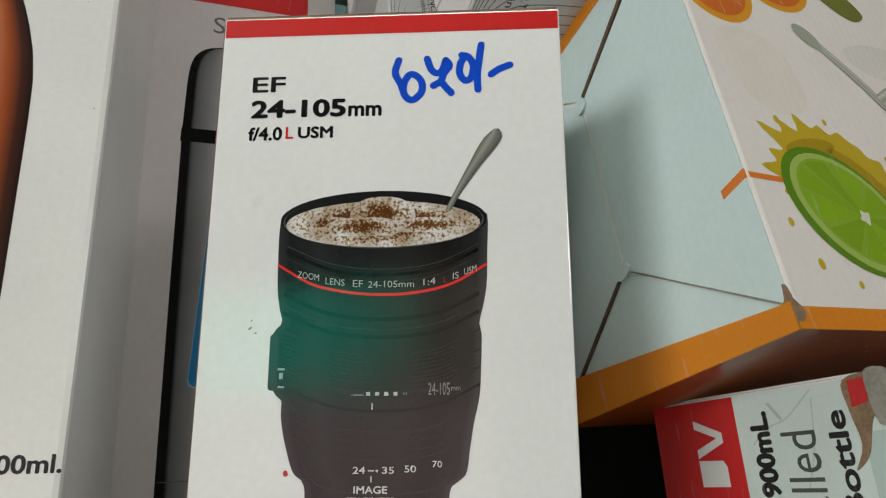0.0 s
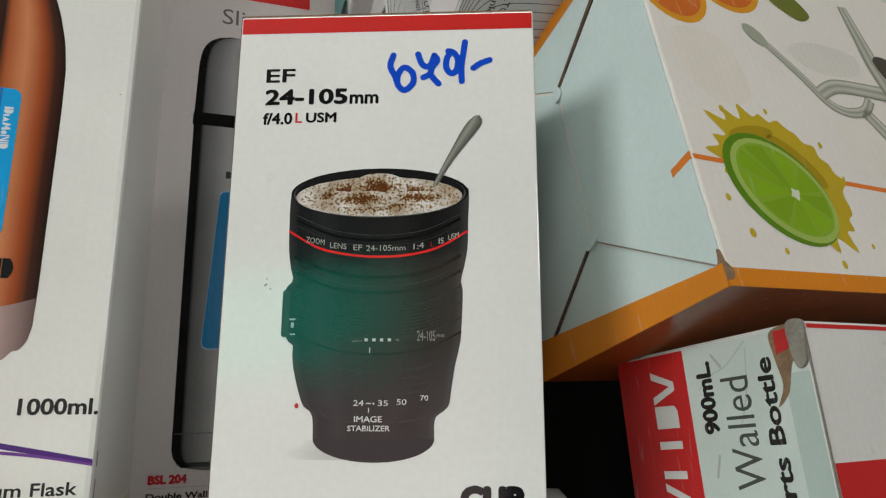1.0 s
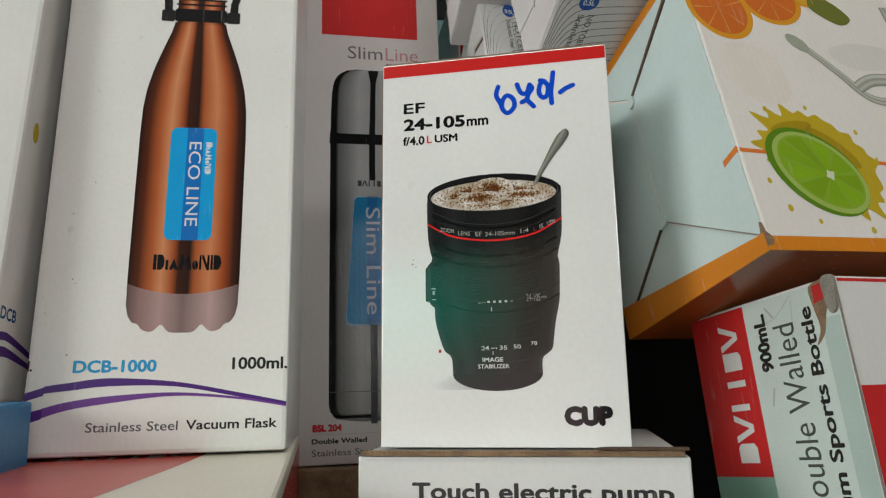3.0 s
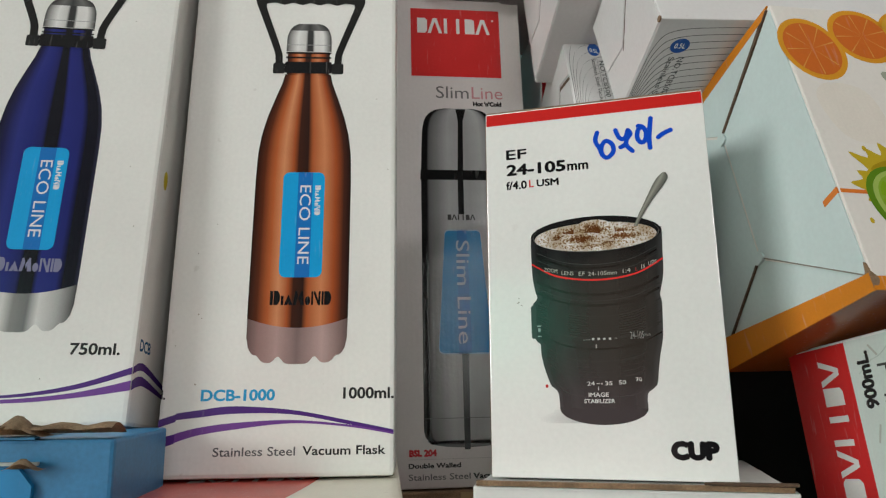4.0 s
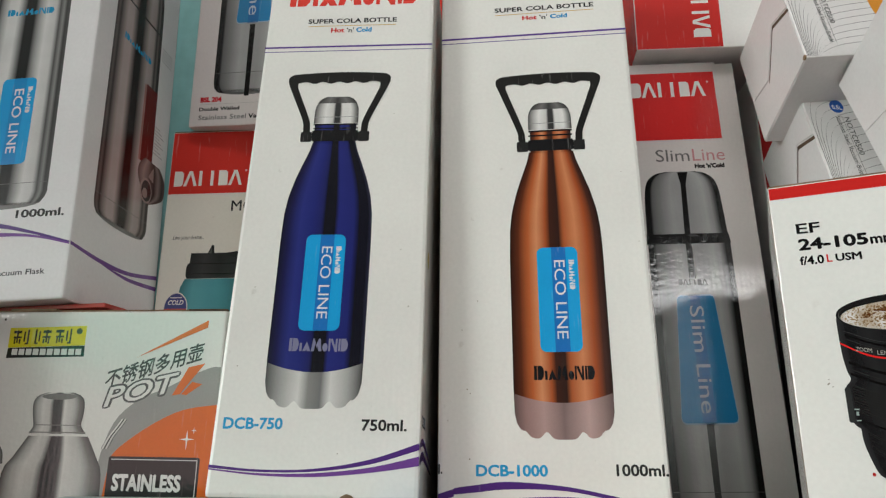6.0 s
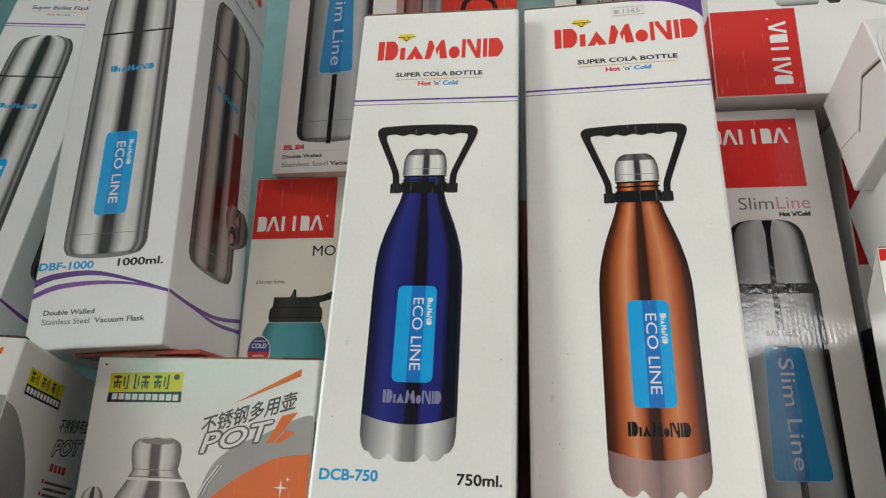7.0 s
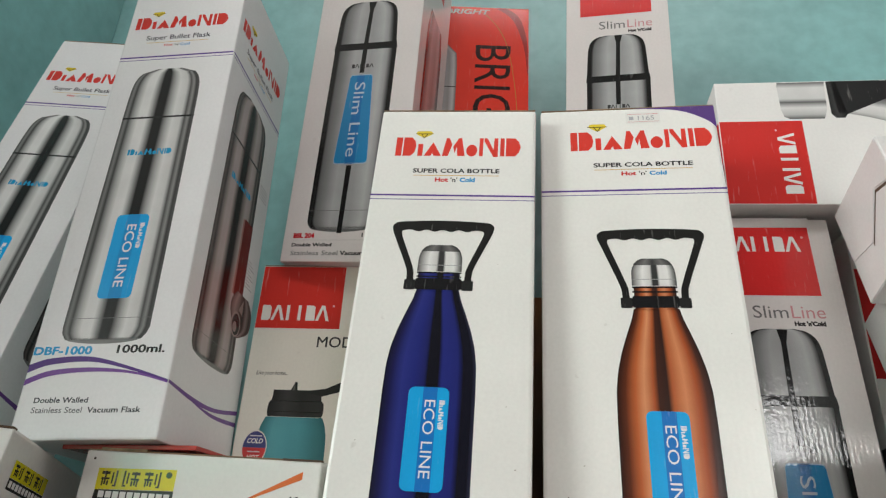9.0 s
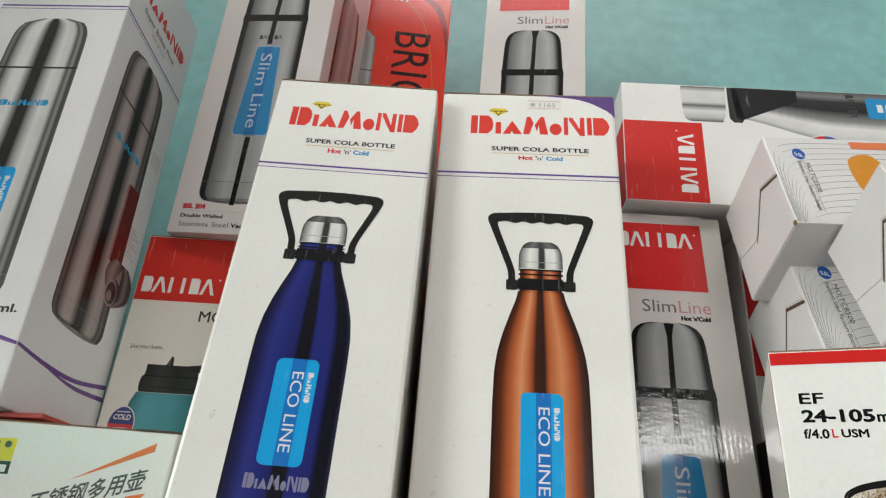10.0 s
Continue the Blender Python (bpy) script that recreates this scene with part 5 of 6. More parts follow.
# ---------------------------------------------------------------- white vacuum bottle boxes with fine line print
def build_line_boxes():
    board = white_board((0.67, 0.65, 0.645), "satin", 0.2)
    specs = [(stand(.0461, .2295, .2848, -.41, -16.45, -.71), .072, .0693, "front", "white box with fine arc lines, lying on another white box"),
             (stand(.0577, .2422, .2102, -1.91, -18.12, -1.72), .0801, .0697, "front", "white box with fine arc lines, lying under another white box"),
             (stand(.0731, .1664, .2372, .94, -21.53, -2.06), .0666, .0606, "under", "white box with small icons tilted on the fruit press box")]
    for k, (m, h, d, lined, label) in enumerate(specs):
        w = .2
        ob = carton("bottle_box", m, w, h, d, board, label, "box", "white bottle boxes", 20 + k, 0.0006)
        H, D = h / MM, d / MM
        f = Face(ob, lined, w, h, d)
        top = H if lined == "front" else D
        arcs = []
        for i in range(13):
            q = .93 - .066 * i
            arc = [(.6 + .55 * i, .6), (.9 + .9 * i, top * q * .45), (2.2 + 1.6 * i, top * q * .80), (9 + 2.4 * i, top * q * .96), (34 + 3 * i, top * (q + .004 * i)), (80, top * (q + .008 * i)), (150, top * (q + .012 * i))]
            arcs.append(arc if lined == "front" else [(u, top - v) for u, v in arc])
        for a in arcs:
            a = [(u, min(max(v, .4), top - .4)) for u, v in a]
            f.shapes("arc_line", band(a, [(u + .26, v + .34) for u, v in a], 5), (.13, .13, .13), 1, "fine dark arc line")
        if lined == "front":
            c = (17.2, top * .79)
            f.shapes("size_badge", [ellipse(*c, 3.6, 5.0, 24)], (.03, .10, .36), 2, "blue size badge")
            f.text("0.5L", c[0] - 2.4, c[1] - 1.6, c[0] + 2.5, c[1] + 1.5, (.75, .77, .8), 3, .01, 0, 0, "lettering", -1.5)
            f.text("NO.TCB500", 18.6, top * .34, 21.4, top * .68, (.08, .08, .08), 3, .004, -90)
            f.text("Stainless Steel Vacuum Bottle", 14.6, top * .14, 17.0, top * .70, (.08, .08, .08), 3, .004, -90)
            f.shapes("fine_rule", [rect(17.8, top * .12, 18.0, top * .7)], (.12, .12, .12), 3)
            f.shapes("orange_bar", [rect(50, top * .875, 110, top * .965)], (.72, .20, .08), 2, "orange printed bar")
            f.shapes("orange_picture", [curve([(44, top * .72), (52, top * .80), (60, top * .78), (64, top * .6), (58, top * .42), (46, top * .36), (43, top * .5)], 4, True)], (.62, .25, .03), 2, "orange fruit picture")
        else:
            c = (14.5, top * .25)
            f.shapes("size_badge", [ellipse(*c, 4.6, 4.2, 24)], (.03, .10, .36), 2, "blue size badge")
            f.text("0.5L", c[0] - 2.6, c[1] - 1.5, c[0] + 2.8, c[1] + 1.5, (.75, .77, .8), 3, .01)
            f.text("NO.TCB500", 16.5, top * .36, 19.5, top * .75, (.08, .08, .08), 3, .004, -90)
            f.text("Stainless Steel", 11.8, top * .36, 14.6, top * .9, (.08, .08, .08), 3, .004, -90)
            g = Face(ob, "front", w, h, d)
            for i in range(3):
                y = 18 + 13.5 * i
                g.shapes("icon", [rrect(19 - 2.5 * i * .3, y, 30 - 2.5 * i * .3, y + 10.5, 1)], (.07, .07, .072), 1, "small dark icon")
                g.shapes("icon_sign", [rect(24 - .7 * i, y + 2, 24.8 - .7 * i, y + 8.5), rect(21.5 - .7 * i, y + 4.8, 27.4 - .7 * i, y + 5.6)], (.6, .6, .58), 2)
        e = Face(ob, "left", w, h, d)
        part("end_flap", slab(e, [(.6, .6), (D - .6, .6), (D - .8, H * .38), (D * .62, H * .30), (D * .30, H * .62), (.6, H * .5)], .45, .05), board, ob)
        part("end_flap", slab(e, [(.6, H * .56), (D * .30, H * .68), (D * .62, H * .36), (D - .8, H * .44), (D - .6, H - .6), (.6, H - .6)], .4, .05), board, ob)
        part("flap_slit", slab(e, [(.8, H * .52), (D * .30, H * .635), (D * .62, H * .315), (D * .62, H * .345), (D * .30, H * .665), (.8, H * .548)], .12, .03), KRAFT_DARK, ob, "raw brown slit between the flaps")
        part("worn_corner", slab(e, ellipse(1.2, 1.2, 1.6, 1.4, 8), .7), KRAFT, ob)


build_line_boxes()


# ---------------------------------------------------------------- fruit press box
def build_press():
    w, h, d = .2, .1339, .0989
    board = white_board((0.76, 0.72, 0.67), "satin", 0.2)
    ob = carton("press_box", stand(.1203, .1192, .1105, 4.95, -15.92, -.3), w, h, d, board, "white and orange fruit press box with lime picture, leaning back", "box", "", 25, 0.001)
    f = Face(ob, "front", w, h, d)
    ora = (.66, .22, .015)
    f.shapes("orange_strip", [rect(.6, .5, 199, 5.4)], ora, 1, "orange strip along the lower edge")
    f.shapes("orange_line", [[(.5, 39.3), (199, 31.6), (199, 33.4), (.5, 41.0)]], (.72, .19, .03), 1)
    rnd = random.Random(4)
    # juice splash and lime slice
    cx, cy = 33.0, 33.5
    pts = []
    for k in range(44):
        a = 2 * math.pi * k / 44
        spike = rnd.choice((0, .05, .12, .22, .30)) if k % 2 else 0
        r = .98 + .05 * rnd.uniform(-1, 1) + spike
        x, y = 25.5 * r * math.cos(a), 20.0 * r * math.sin(a)
        t = radians(-32)
        pts.append((cx + 3.2 + x * math.cos(t) - y * math.sin(t), cy + 3.6 + x * math.sin(t) + y * math.cos(t)))
    f.shapes("juice_splash", [curve(pts, 3, True)], (.50, .36, .02), 2, "yellow juice splash")
    f.pieces("splash_drop", [ellipse(cx + x, cy + y, r, r * 1.4, 10) for x, y, r in ((-24, -6, .9), (-19, -17, 1.1), (-8, -22, .8), (14, -25, 1.0), (30, -18, .7), (-15, 26, 1.0), (4, 28, .8), (24, 18, .9), (29, 6, .6))], (.50, .36, .02), 2)
    f.shapes("splash_shade", [ellipse(cx + 10, cy + 10, 13, 4.2, 18, 0, 360, -40), ellipse(cx - 6, cy + 18, 10, 3, 18, 0, 360, 12)], (.36, .25, .01), 3)
    f.shapes("lime_rim", [ellipse(cx - 1.2, cy - .9, 22.4, 16.4, 36, 0, 360, -38)], (.10, .22, .01), 4, "dark green lime peel")
    f.shapes("lime_pith", [ellipse(cx + .2, cy - 1.2, 21.0, 14.8, 36, 0, 360, -38)], (.34, .46, .10), 5)
    f.shapes("lime_flesh", [ellipse(cx + .4, cy - 1.0, 19.0, 13.0, 36, 0, 360, -38)], (.23, .385, .03), 6, "green lime flesh")
    ct, st = math.cos(radians(-38)), math.sin(radians(-38))
    for k in range(9):
        seg = [(cx + 4, cy - 2.4)]
        for q in range(5):
            a = radians(40 * k + 12 + 32 * q / 4)
            x, y = 18.0 * math.cos(a), 12.2 * math.sin(a)
            seg.append((cx + .4 + x * ct - y * st, cy - 1.0 + x * st + y * ct))
        g = .345 + .03 * (k % 3)
        f.shapes("lime_segment", [seg], (g * .56, g, .012), 7)
    f.shapes("lime_heart", [curve([(cx + 4 + (1.5 + .9 * (k % 2)) * math.cos(k * .7), cy - 2.4 + (1.5 + .9 * (k % 2)) * math.sin(k * .7)) for k in range(9)], 2, True)], (.68, .70, .50), 8)
    # orange slices
    for u, v, rx, ry, t in ((13, 110, 15, 17, 20), (40, 119, 16, 15, -10), (62, 126, 12, 9, 30)):
        f.shapes("orange_peel", [ellipse(u, v, rx, ry, 32, 0, 360, t)], (.68, .30, .02), 1 + .4 * (u > 30), "orange slice")
        f.shapes("orange_flesh", [ellipse(u, v, rx * .84, ry * .84, 32, 0, 360, t)], (.60, .14, .02) if u < 50 else (.66, .36, .03), 2.2 + .4 * (u > 30))
        f.pieces("orange_vein", [[(u, v), (u + rx * .8 * math.cos(a), v + ry * .8 * math.sin(a)), (u + rx * .8 * math.cos(a + .05), v + ry * .8 * math.sin(a + .05))] for a in (.3, 1.0, 1.7, 2.5, 3.2, 4.0, 4.8, 5.6)], (.66, .30, .06), 3.4 + .4 * (u > 30))
    f.shapes("leaf", [curve([(60, 116), (72, 108), (80, 112), (74, 120), (64, 124)], 5, True)], (.15, .17, .03), 3, "green leaf")
    f.shapes("pale_wash", [curve([(6, 84), (14, 92), (30, 88), (34, 70), (26, 62), (12, 66)], 5, True)], (.745, .69, .615), 1)
    f.shapes("pale_wash", [curve([(70, 60), (84, 66), (98, 60), (94, 46), (76, 44)], 5, True)], (.75, .71, .64), 1)
    # grey metal press
    grey = ramp_ink("press_metal", [(0, (.20, .21, .16)), (.3, (.50, .50, .43)), (.55, (.30, .31, .25)), (.8, (.58, .58, .51)), (1, (.22, .23, .18))])
    def tube(name, pts, wd, layer):
        c = curve(pts, 6)
        bm = bmesh.new()
        uvl = bm.loops.layers.uv.new("UVMap")
        L, Rr = [], []
        for i, (x, y) in enumerate(c):
            ax, ay = c[max(0, i - 1)]
            bx, by = c[min(len(c) - 1, i + 1)]
            q = math.hypot(bx - ax, by - ay) or 1
            wv = wd[0] + (wd[1] - wd[0]) * i / (len(c) - 1)
            L.append((x - (by - ay) / q * wv / 2, y + (bx - ax) / q * wv / 2))
            Rr.append((x + (by - ay) / q * wv / 2, y - (bx - ax) / q * wv / 2))
        a = [bm.verts.new(p) for p in f.place(Rr, layer)]
        b = [bm.verts.new(p) for p in f.place(L, layer)]
        for i in range(len(c) - 1):
            fc = bm.faces.new([a[i], a[i + 1], b[i + 1], b[i]])
            for lp, x in zip(fc.loops, (0, 0, 1, 1)):
                lp[uvl].uv = (x, 0)
        part(name, bm, grey, ob, "grey metal press arm")
    tube("press_arm", [(44, 97), (52, 90), (62, 80), (70, 71), (78, 68), (88, 70), (94, 76)], (3.2, 4.6), 4)
    tube("press_arm", [(68, 74), (78, 79), (96, 80), (112, 80)], (5.5, 7), 5)
    tube("press_arm", [(88, 70), (96, 60), (106, 50), (122, 42)], (6, 9), 4)
    tube("press_arm", [(102, 122), (104, 106), (106, 92), (112, 76), (126, 60)], (5, 13), 6)
    f.shapes("press_handle", [ellipse(46, 95, 6, 3.2, 18, 0, 360, -40)], (.34, .36, .28), 5)
    f.shapes("press_hollow", [curve([(106, 96), (114, 80), (126, 66), (128, 82), (116, 98)], 4, True)], (.07, .065, .05), 7)
    f.shapes("soft_wash", [curve([(60, 92), (74, 98), (96, 96), (92, 86), (70, 84)], 4, True)], (.68, .66, .60), 1)
    f.text("material", 90, 46, 112, 51, (.5, .48, .46), 2, 0, 0, 0, "lettering", -1)
    f.shapes("red_curl", [band([(96, 30), (102, 36), (108, 34), (112, 26)], [(96, 32.4), (102, 38.6), (109, 36), (114, 26)])[i] for i in range(18)], (.42, .04, .03), 2, "dark red curling flourish")
    # the end with its folded flaps
    e = Face(ob, "left", w, h, d)
    H, D = h / MM, d / MM
    end = white_board((0.60, 0.70, 0.69), "satin", 0.12)
    part("end_panel", slab(e, [(.5, 5.6), (51.3, 37.6), (52, 101.4), (.5, 131)], .55, .02), end, ob, "pale blue-green end flap")
    part("end_flap", slab(e, [(D - .6, 6), (53.0, 37.6), (53.6, 101.4), (D - .6, 131)], .3, .02), end, ob)
    part("end_flap", slab(e, [(2, H - .6), (D - .6, H - .6), (D - .8, 132.4), (53, 102.6), (2, 132.4)], .75, .02), end, ob)
    part("end_flap", slab(e, [(1, 6.2), (D - 1, 6.2), (52.4, 36.6)], .15, .02), end, ob)
    part("orange_edge", slab(e, [(.2, -.12), (D - .5, -.12), (D - .5, 15), (3.4, 6.6), (.2, 6.6)], .75, .05), ink(*ora), ob, "orange border of the end")
    part("orange_edge", slab(e, [(.5, H - .5), (D - .5, H - .5), (D - .5, H - 9), (6, H - 4)], .9, .05), ink(*ora), ob, "orange border of the end")
    part("orange_kink", slab(e, [(.3, 39.2), (8.6, 37.6), (8.6, 40.2), (.3, 41.8)], .60, .02), ink(.70, .20, .03), ob, "orange printed kink on the end flap")
    part("flap_slit", slab(e, [(1.5, 131.8), (52.4, 101.2), (54, 102.2), (3, 133)], .9, .02), KRAFT_DARK, ob, "brown raw slit between the flaps")
    part("flap_slit", slab(e, [(1.4, 5.8), (51.4, 36.9), (51.2, 37.3), (1.2, 6.3)], .58, .02), rough_stuff("worn_board", (.28, .26, .22), .7, 900, 90), ob)
    part("flap_slit", slab(e, [(52.2, 36.8), (D - 6, 7.6), (D - 6, 9.4), (52.6, 38.2)], .62, .02), KRAFT_DARK, ob)
    part("folded_tip", slab(e, curve([(49, 36), (54, 34.6), (56, 38), (52.6, 40.4), (49.4, 39)], 4, True), 1.4, .1), end, ob, "crumpled tip of the folded flaps")
    part("folded_tip", slab(e, curve([(50, 99), (54, 97.6), (56, 101), (53, 104), (50.6, 102.6)], 4, True), 1.4, .1), end, ob)
    part("torn_corner", slab(f, curve([(-.4, 1.4), (1.6, 2.2), (2.4, 4.4), (1.0, 6.2), (-.4, 7.0)], 4, True), .25), KRAFT, ob, "torn brown cardboard corner")
    part("torn_corner", slab(e, curve([(-.2, 1.2), (2.4, 2.6), (3.4, 5.4), (1.6, 7.4), (.8, 11), (-.2, 8)], 4, True), .7), KRAFT, ob)
    part("orange_fold", slab(f, [(-.7, -.15), (199.6, -.15), (199.6, 1.6), (-.7, 1.6)], .3), ink(*ora), ob)
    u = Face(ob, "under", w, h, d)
    # a darkened orange carries the underside's shade in its colour
    u.shapes("orange_shaded_underside", [rect(.0, .0, 199.8, 98.6)], (.36, .085, .012), 1, "orange underside, darkened in the ink for its shade")
    tuck_lid(ob, w, h, d, board, False)


build_press()


# ---------------------------------------------------------------- sports bottle box with the torn corner
def build_sports():
    w, h, d = .2, .2, .0771
    board = white_board((0.74, 0.73, 0.70), "satin", 0.3)
    ob = carton("bottle_box", stand(.1463, .0916, -.0964, 8.21, -8.2, .27), w, h, d, board, "red, white and silver sports bottle box with a torn corner", "box", "", 28, 0.001)
    e = Face(ob, "left", w, h, d, "film")
    e.shapes("red_strip", [rect(44.6, 134.4, 76.6, 199.3)], (.56, .02, .02), 1, "red strip with the maker's mark")
    e.shapes("silver_panel", [rect(.6, .6, 44.6, 199.3)], (.60, .68, .64), 1, "pale silver-green panel")
    e.shapes("green_foot", [rect(44.6, .6, 76.6, 134.4)], (.22, .38, .31), 1, "green foot of the panel")
    # on this end words run upwards
    def up(words, d0, v0, d1, v1, colour, bold):
        ob2 = e.text(words, d0, v0, d1, v1, colour, 3, bold, 90)
        return ob2
    e.pieces("maker_mark", blocks_caps(50.4, 139.5, 60.6, 194, 90), (.72, .70, .68), 2, "white maker's mark of plain blocks")
    up("900mL.", 34.0, 172.4, 40.2, 194.4, (.012, .012, .012), .032)
    up("Double Walled", 20.8, 120, 31.0, 188.4, (.07, .08, .07), -1)
    up("Vacuum Sports Bottle", 10.4, 104, 17.4, 192.5, (.015, .015, .015), .02)
    part("torn_patch", slab(e, curve([(1.2, 199.4), (10.6, 199.2), (10.6, 192), (9.4, 184), (12.2, 178.4), (8.0, 182), (5.0, 190), (1.2, 189)], 4, True), .2), KRAFT, ob, "torn patch of bare cardboard")
    part("torn_patch", slab(e, [(4.6, 199.2), (9.4, 199), (9.6, 192.6), (5.4, 193.6)], .35), ink(.52, .03, .03), ob, "red shred of torn print")
    part("torn_flap", slab(e, curve([(-.4, 200.4), (4.2, 200.6), (4.6, 195), (3.4, 188.4), (.6, 189), (-.4, 195)], 4, True), 1.1), rough_stuff("worn_board", (.28, .26, .22), .7, 900, 90), ob, "curled grey flap of the torn corner")
    for line in ([(40, 186), (34, 190), (28, 192), (20, 198)], [(26, 174), (22, 184), (20, 196)]):
        e.stroke("crease", [line], .45, (.47, .55, .51), 2.4, "crease in the silver print")
    for line in ([(30, 192), (33, 196)], [(36, 166), (38, 160)], [(24, 150), (25, 146)]):
        e.stroke("smudge", [line], .9, (.45, .47, .42), 2.2)
    e.shapes("pale_edge_strip", [rect(.6, .6, 8.6, 187)], (.46, .56, .52), 1.5, "greyer strip beside the edge")
    f = Face(ob, "front", w, h, d, "satin")
    f.shapes("red_panel", [rect(1.0, 60, 52.8, 163.2)], (.60, .025, .025), 1, "red panel with the maker's mark")
    f.shapes("red_edge", [rect(1.4, 198.4, 46.4, 199.6)], (.60, .03, .03), 1)
    f.pieces("maker_mark", blocks_caps(33.5, 96, 48.4, 157, 90), (.74, .72, .70), 2, "white maker's mark of plain blocks")
    f.shapes("mark_dot", [ellipse(32, 158, 1.2, 1.2, 12)], (.66, .3, .3), 2)
    f.text("DISH", 57, 166, 64, 192, (.04, .04, .04), 2, .008, 90)
    part("edge_wear", slab(f, [(-.3, 20), (.6, 20), (.5, 198), (-.3, 198)], .3), rough_stuff("worn_board", (.28, .26, .22), .7, 900, 90), ob, "worn grey edge")
    tuck_lid(ob, w, h, d, board, False)


build_sports()


# ---------------------------------------------------------------- pot boxes
def build_pot():
    w, h, d = .1285, .1195, .095
    board = white_board((0.74, 0.735, 0.70), "film", 0.35)
    ob = carton("pot_box", stand(-.3908, .2314, .0385, -1.64, .05, 1.08), w, h, d, board, "white, grey and orange steel pot box with dented corners", "box", "pot boxes", 31, 0.0012)
    ora = (.66, .13, .015)
    f = Face(ob, "front", w, h, d, "film")
    f.shapes("grey_field", [curve([(66, .6), (68, 40), (74, 62.3), (86, 74), (100, 80), (112, 86), (123.3, 90.4), (128, 90.5)], 4) + [(128, .6)]], (.30, .30, .285), 1, "grey printed field")
    f.shapes("orange_field", [curve([(70, .6), (74, 40), (76, 48), (84, 55), (92.9, 61), (103, 66.5), (113.2, 70), (128, 72)], 4) + [(128, .6)]], ora, 2, "orange printed field")
    f.shapes("yellow_plate", [[(9.4, 100.4), (52.7, 101.6), (52.6, 111.8), (9.2, 110.8)]], (.66, .58, .02), 1, "yellow plate of the maker's mark")
    f.shapes("black_plate", [[(9.2, 95.0), (53, 95.8), (52.8, 101.5), (9.6, 100.3)]], (.02, .02, .02), 1, "black plate under it")
    signs = ((0, 6.0, 4.6, 7.4), (1.9, 1.0, 2.9, 7.6), (.2, 3.4, 4.8, 4.4), (.6, .4, 1.5, 3.6), (3.4, .6, 4.4, 3.0), (6.0, 1.6, 6.9, 7.0), (8.0, .2, 9.0, 8.0), (7.0, .2, 8.4, 1.0))
    for i in range(3):
        f.shapes("plate_sign", [rect(*((a + 11.6 + 12 * i, b + 101.9 + .2 * i, c + 11.6 + 12 * i, e + 101.9 + .2 * i) if i != 1 else (33.0 - c, b + 102.1, 33.0 - a, e + 102.1))) for a, b, c, e in signs], (.03, .028, .012), 2)
    f.shapes("plate_dot", [ellipse(48.8, 109, 1.7, 1.6, 14)], (.06, .055, .02), 2)
    f.pieces("plate_bar", [rect(12 + 4 * i, 96.6, 15.2 + 4 * i, 99.8) for i in range(10)], (.7, .69, .66), 2)
    f.text("\u4e0d\u9508\u94a2\u591a\u7528\u58f6", 66.8, 79.0, 118.4, 88.5, (.07, .07, .07), 4, .012, 0, .15, "lettering", 15.0)
    f.text("POT", 66.6, 69.0, 107.4, 80.5, (.10, .10, .10), 4, .05, 0, .2, "lettering", 8.6)
    f.text("POT", 67.6, 70.0, 106.4, 79.6, (.74, .73, .70), 5, .0, 0, .2, "lettering", 8.6)
    f.shapes("orange_wedge", [[(82, 95.2), (119.4, 114.4), (119.3, 110.6)]], ora, 3)
    f.pieces("orange_bolt", [[(111, 90.4), (119.6, 92.4), (107.6, 77.0), (103.6, 76.4)], [(113.6, 83.2), (119, 82), (111, 76.6), (108.4, 77)]], ora, 4)
    f.pieces("sparkle", [[(113.7, 59.5), (114.2, 55.7), (117.6, 55.2), (114.2, 54.7), (113.7, 50), (113.2, 54.7), (109.8, 55.2), (113.2, 55.7)], [(117, 61), (117.2, 59.6), (118.6, 59.4), (117.2, 59.2), (117, 57.6), (116.8, 59.2), (115.6, 59.4), (116.8, 59.6)]], (.8, .74, .66), 4)
    f.shapes("black_panel", [rrect(74.0, 4, 121.6, 46.6, 1.2)], (.02, .02, .02), 4, "black panel")
    f.shapes("panel_line", [rect(75.4, 45.0, 120.4, 45.4), rect(120.0, 5, 120.4, 45.4)], (.6, .6, .58), 5)
    f.text("STAINLESS", 77.1, 30.2, 112.9, 38.4, (.70, .69, .67), 5, .03)
    f.text("STEELWARE", 77.1, 18.6, 116, 26.8, (.70, .69, .67), 5, .03)
    chrome = ramp_ink("chrome", [(0, (.10, .10, .10)), (.1, (.5, .5, .48)), (.2, (.74, .73, .70)), (.33, (.62, .61, .58)), (.4, (.06, .06, .06)), (.56, (.09, .09, .09)), (.62, (.68, .67, .64)), (.8, (.5, .5, .48)), (.9, (.2, .2, .19)), (1, (.08, .08, .08))], "film")
    f.picture("pot_lid", rows_between([(28, 56), (29.4, 58), (30.8, 61), (29.6, 66), (29, 72.0), (31, 75.6), (36, 77.4)], [(60, 57), (58.6, 58.6), (56.8, 61.6), (57.4, 66), (57.2, 72.4), (55, 75.8), (50, 77.6)], 18), chrome, 3, 18, "shiny steel pot lid")
    f.picture("pot_body", rows_between([(17, 2), (17, 36), (22.4, 45.8), (28.8, 55.8)], [(71, 2), (71, 36), (66.5, 47), (61, 56.4)], 16), chrome, 2, 18, "shiny steel pot")
    f.pieces("lid_ring", [rect(29, 57.4, 59.6, 57.9), rect(30.6, 61.0, 57, 61.4), ellipse(42.9, 75.4, 9.6, 1.6, 20)], (.2, .2, .19), 4)
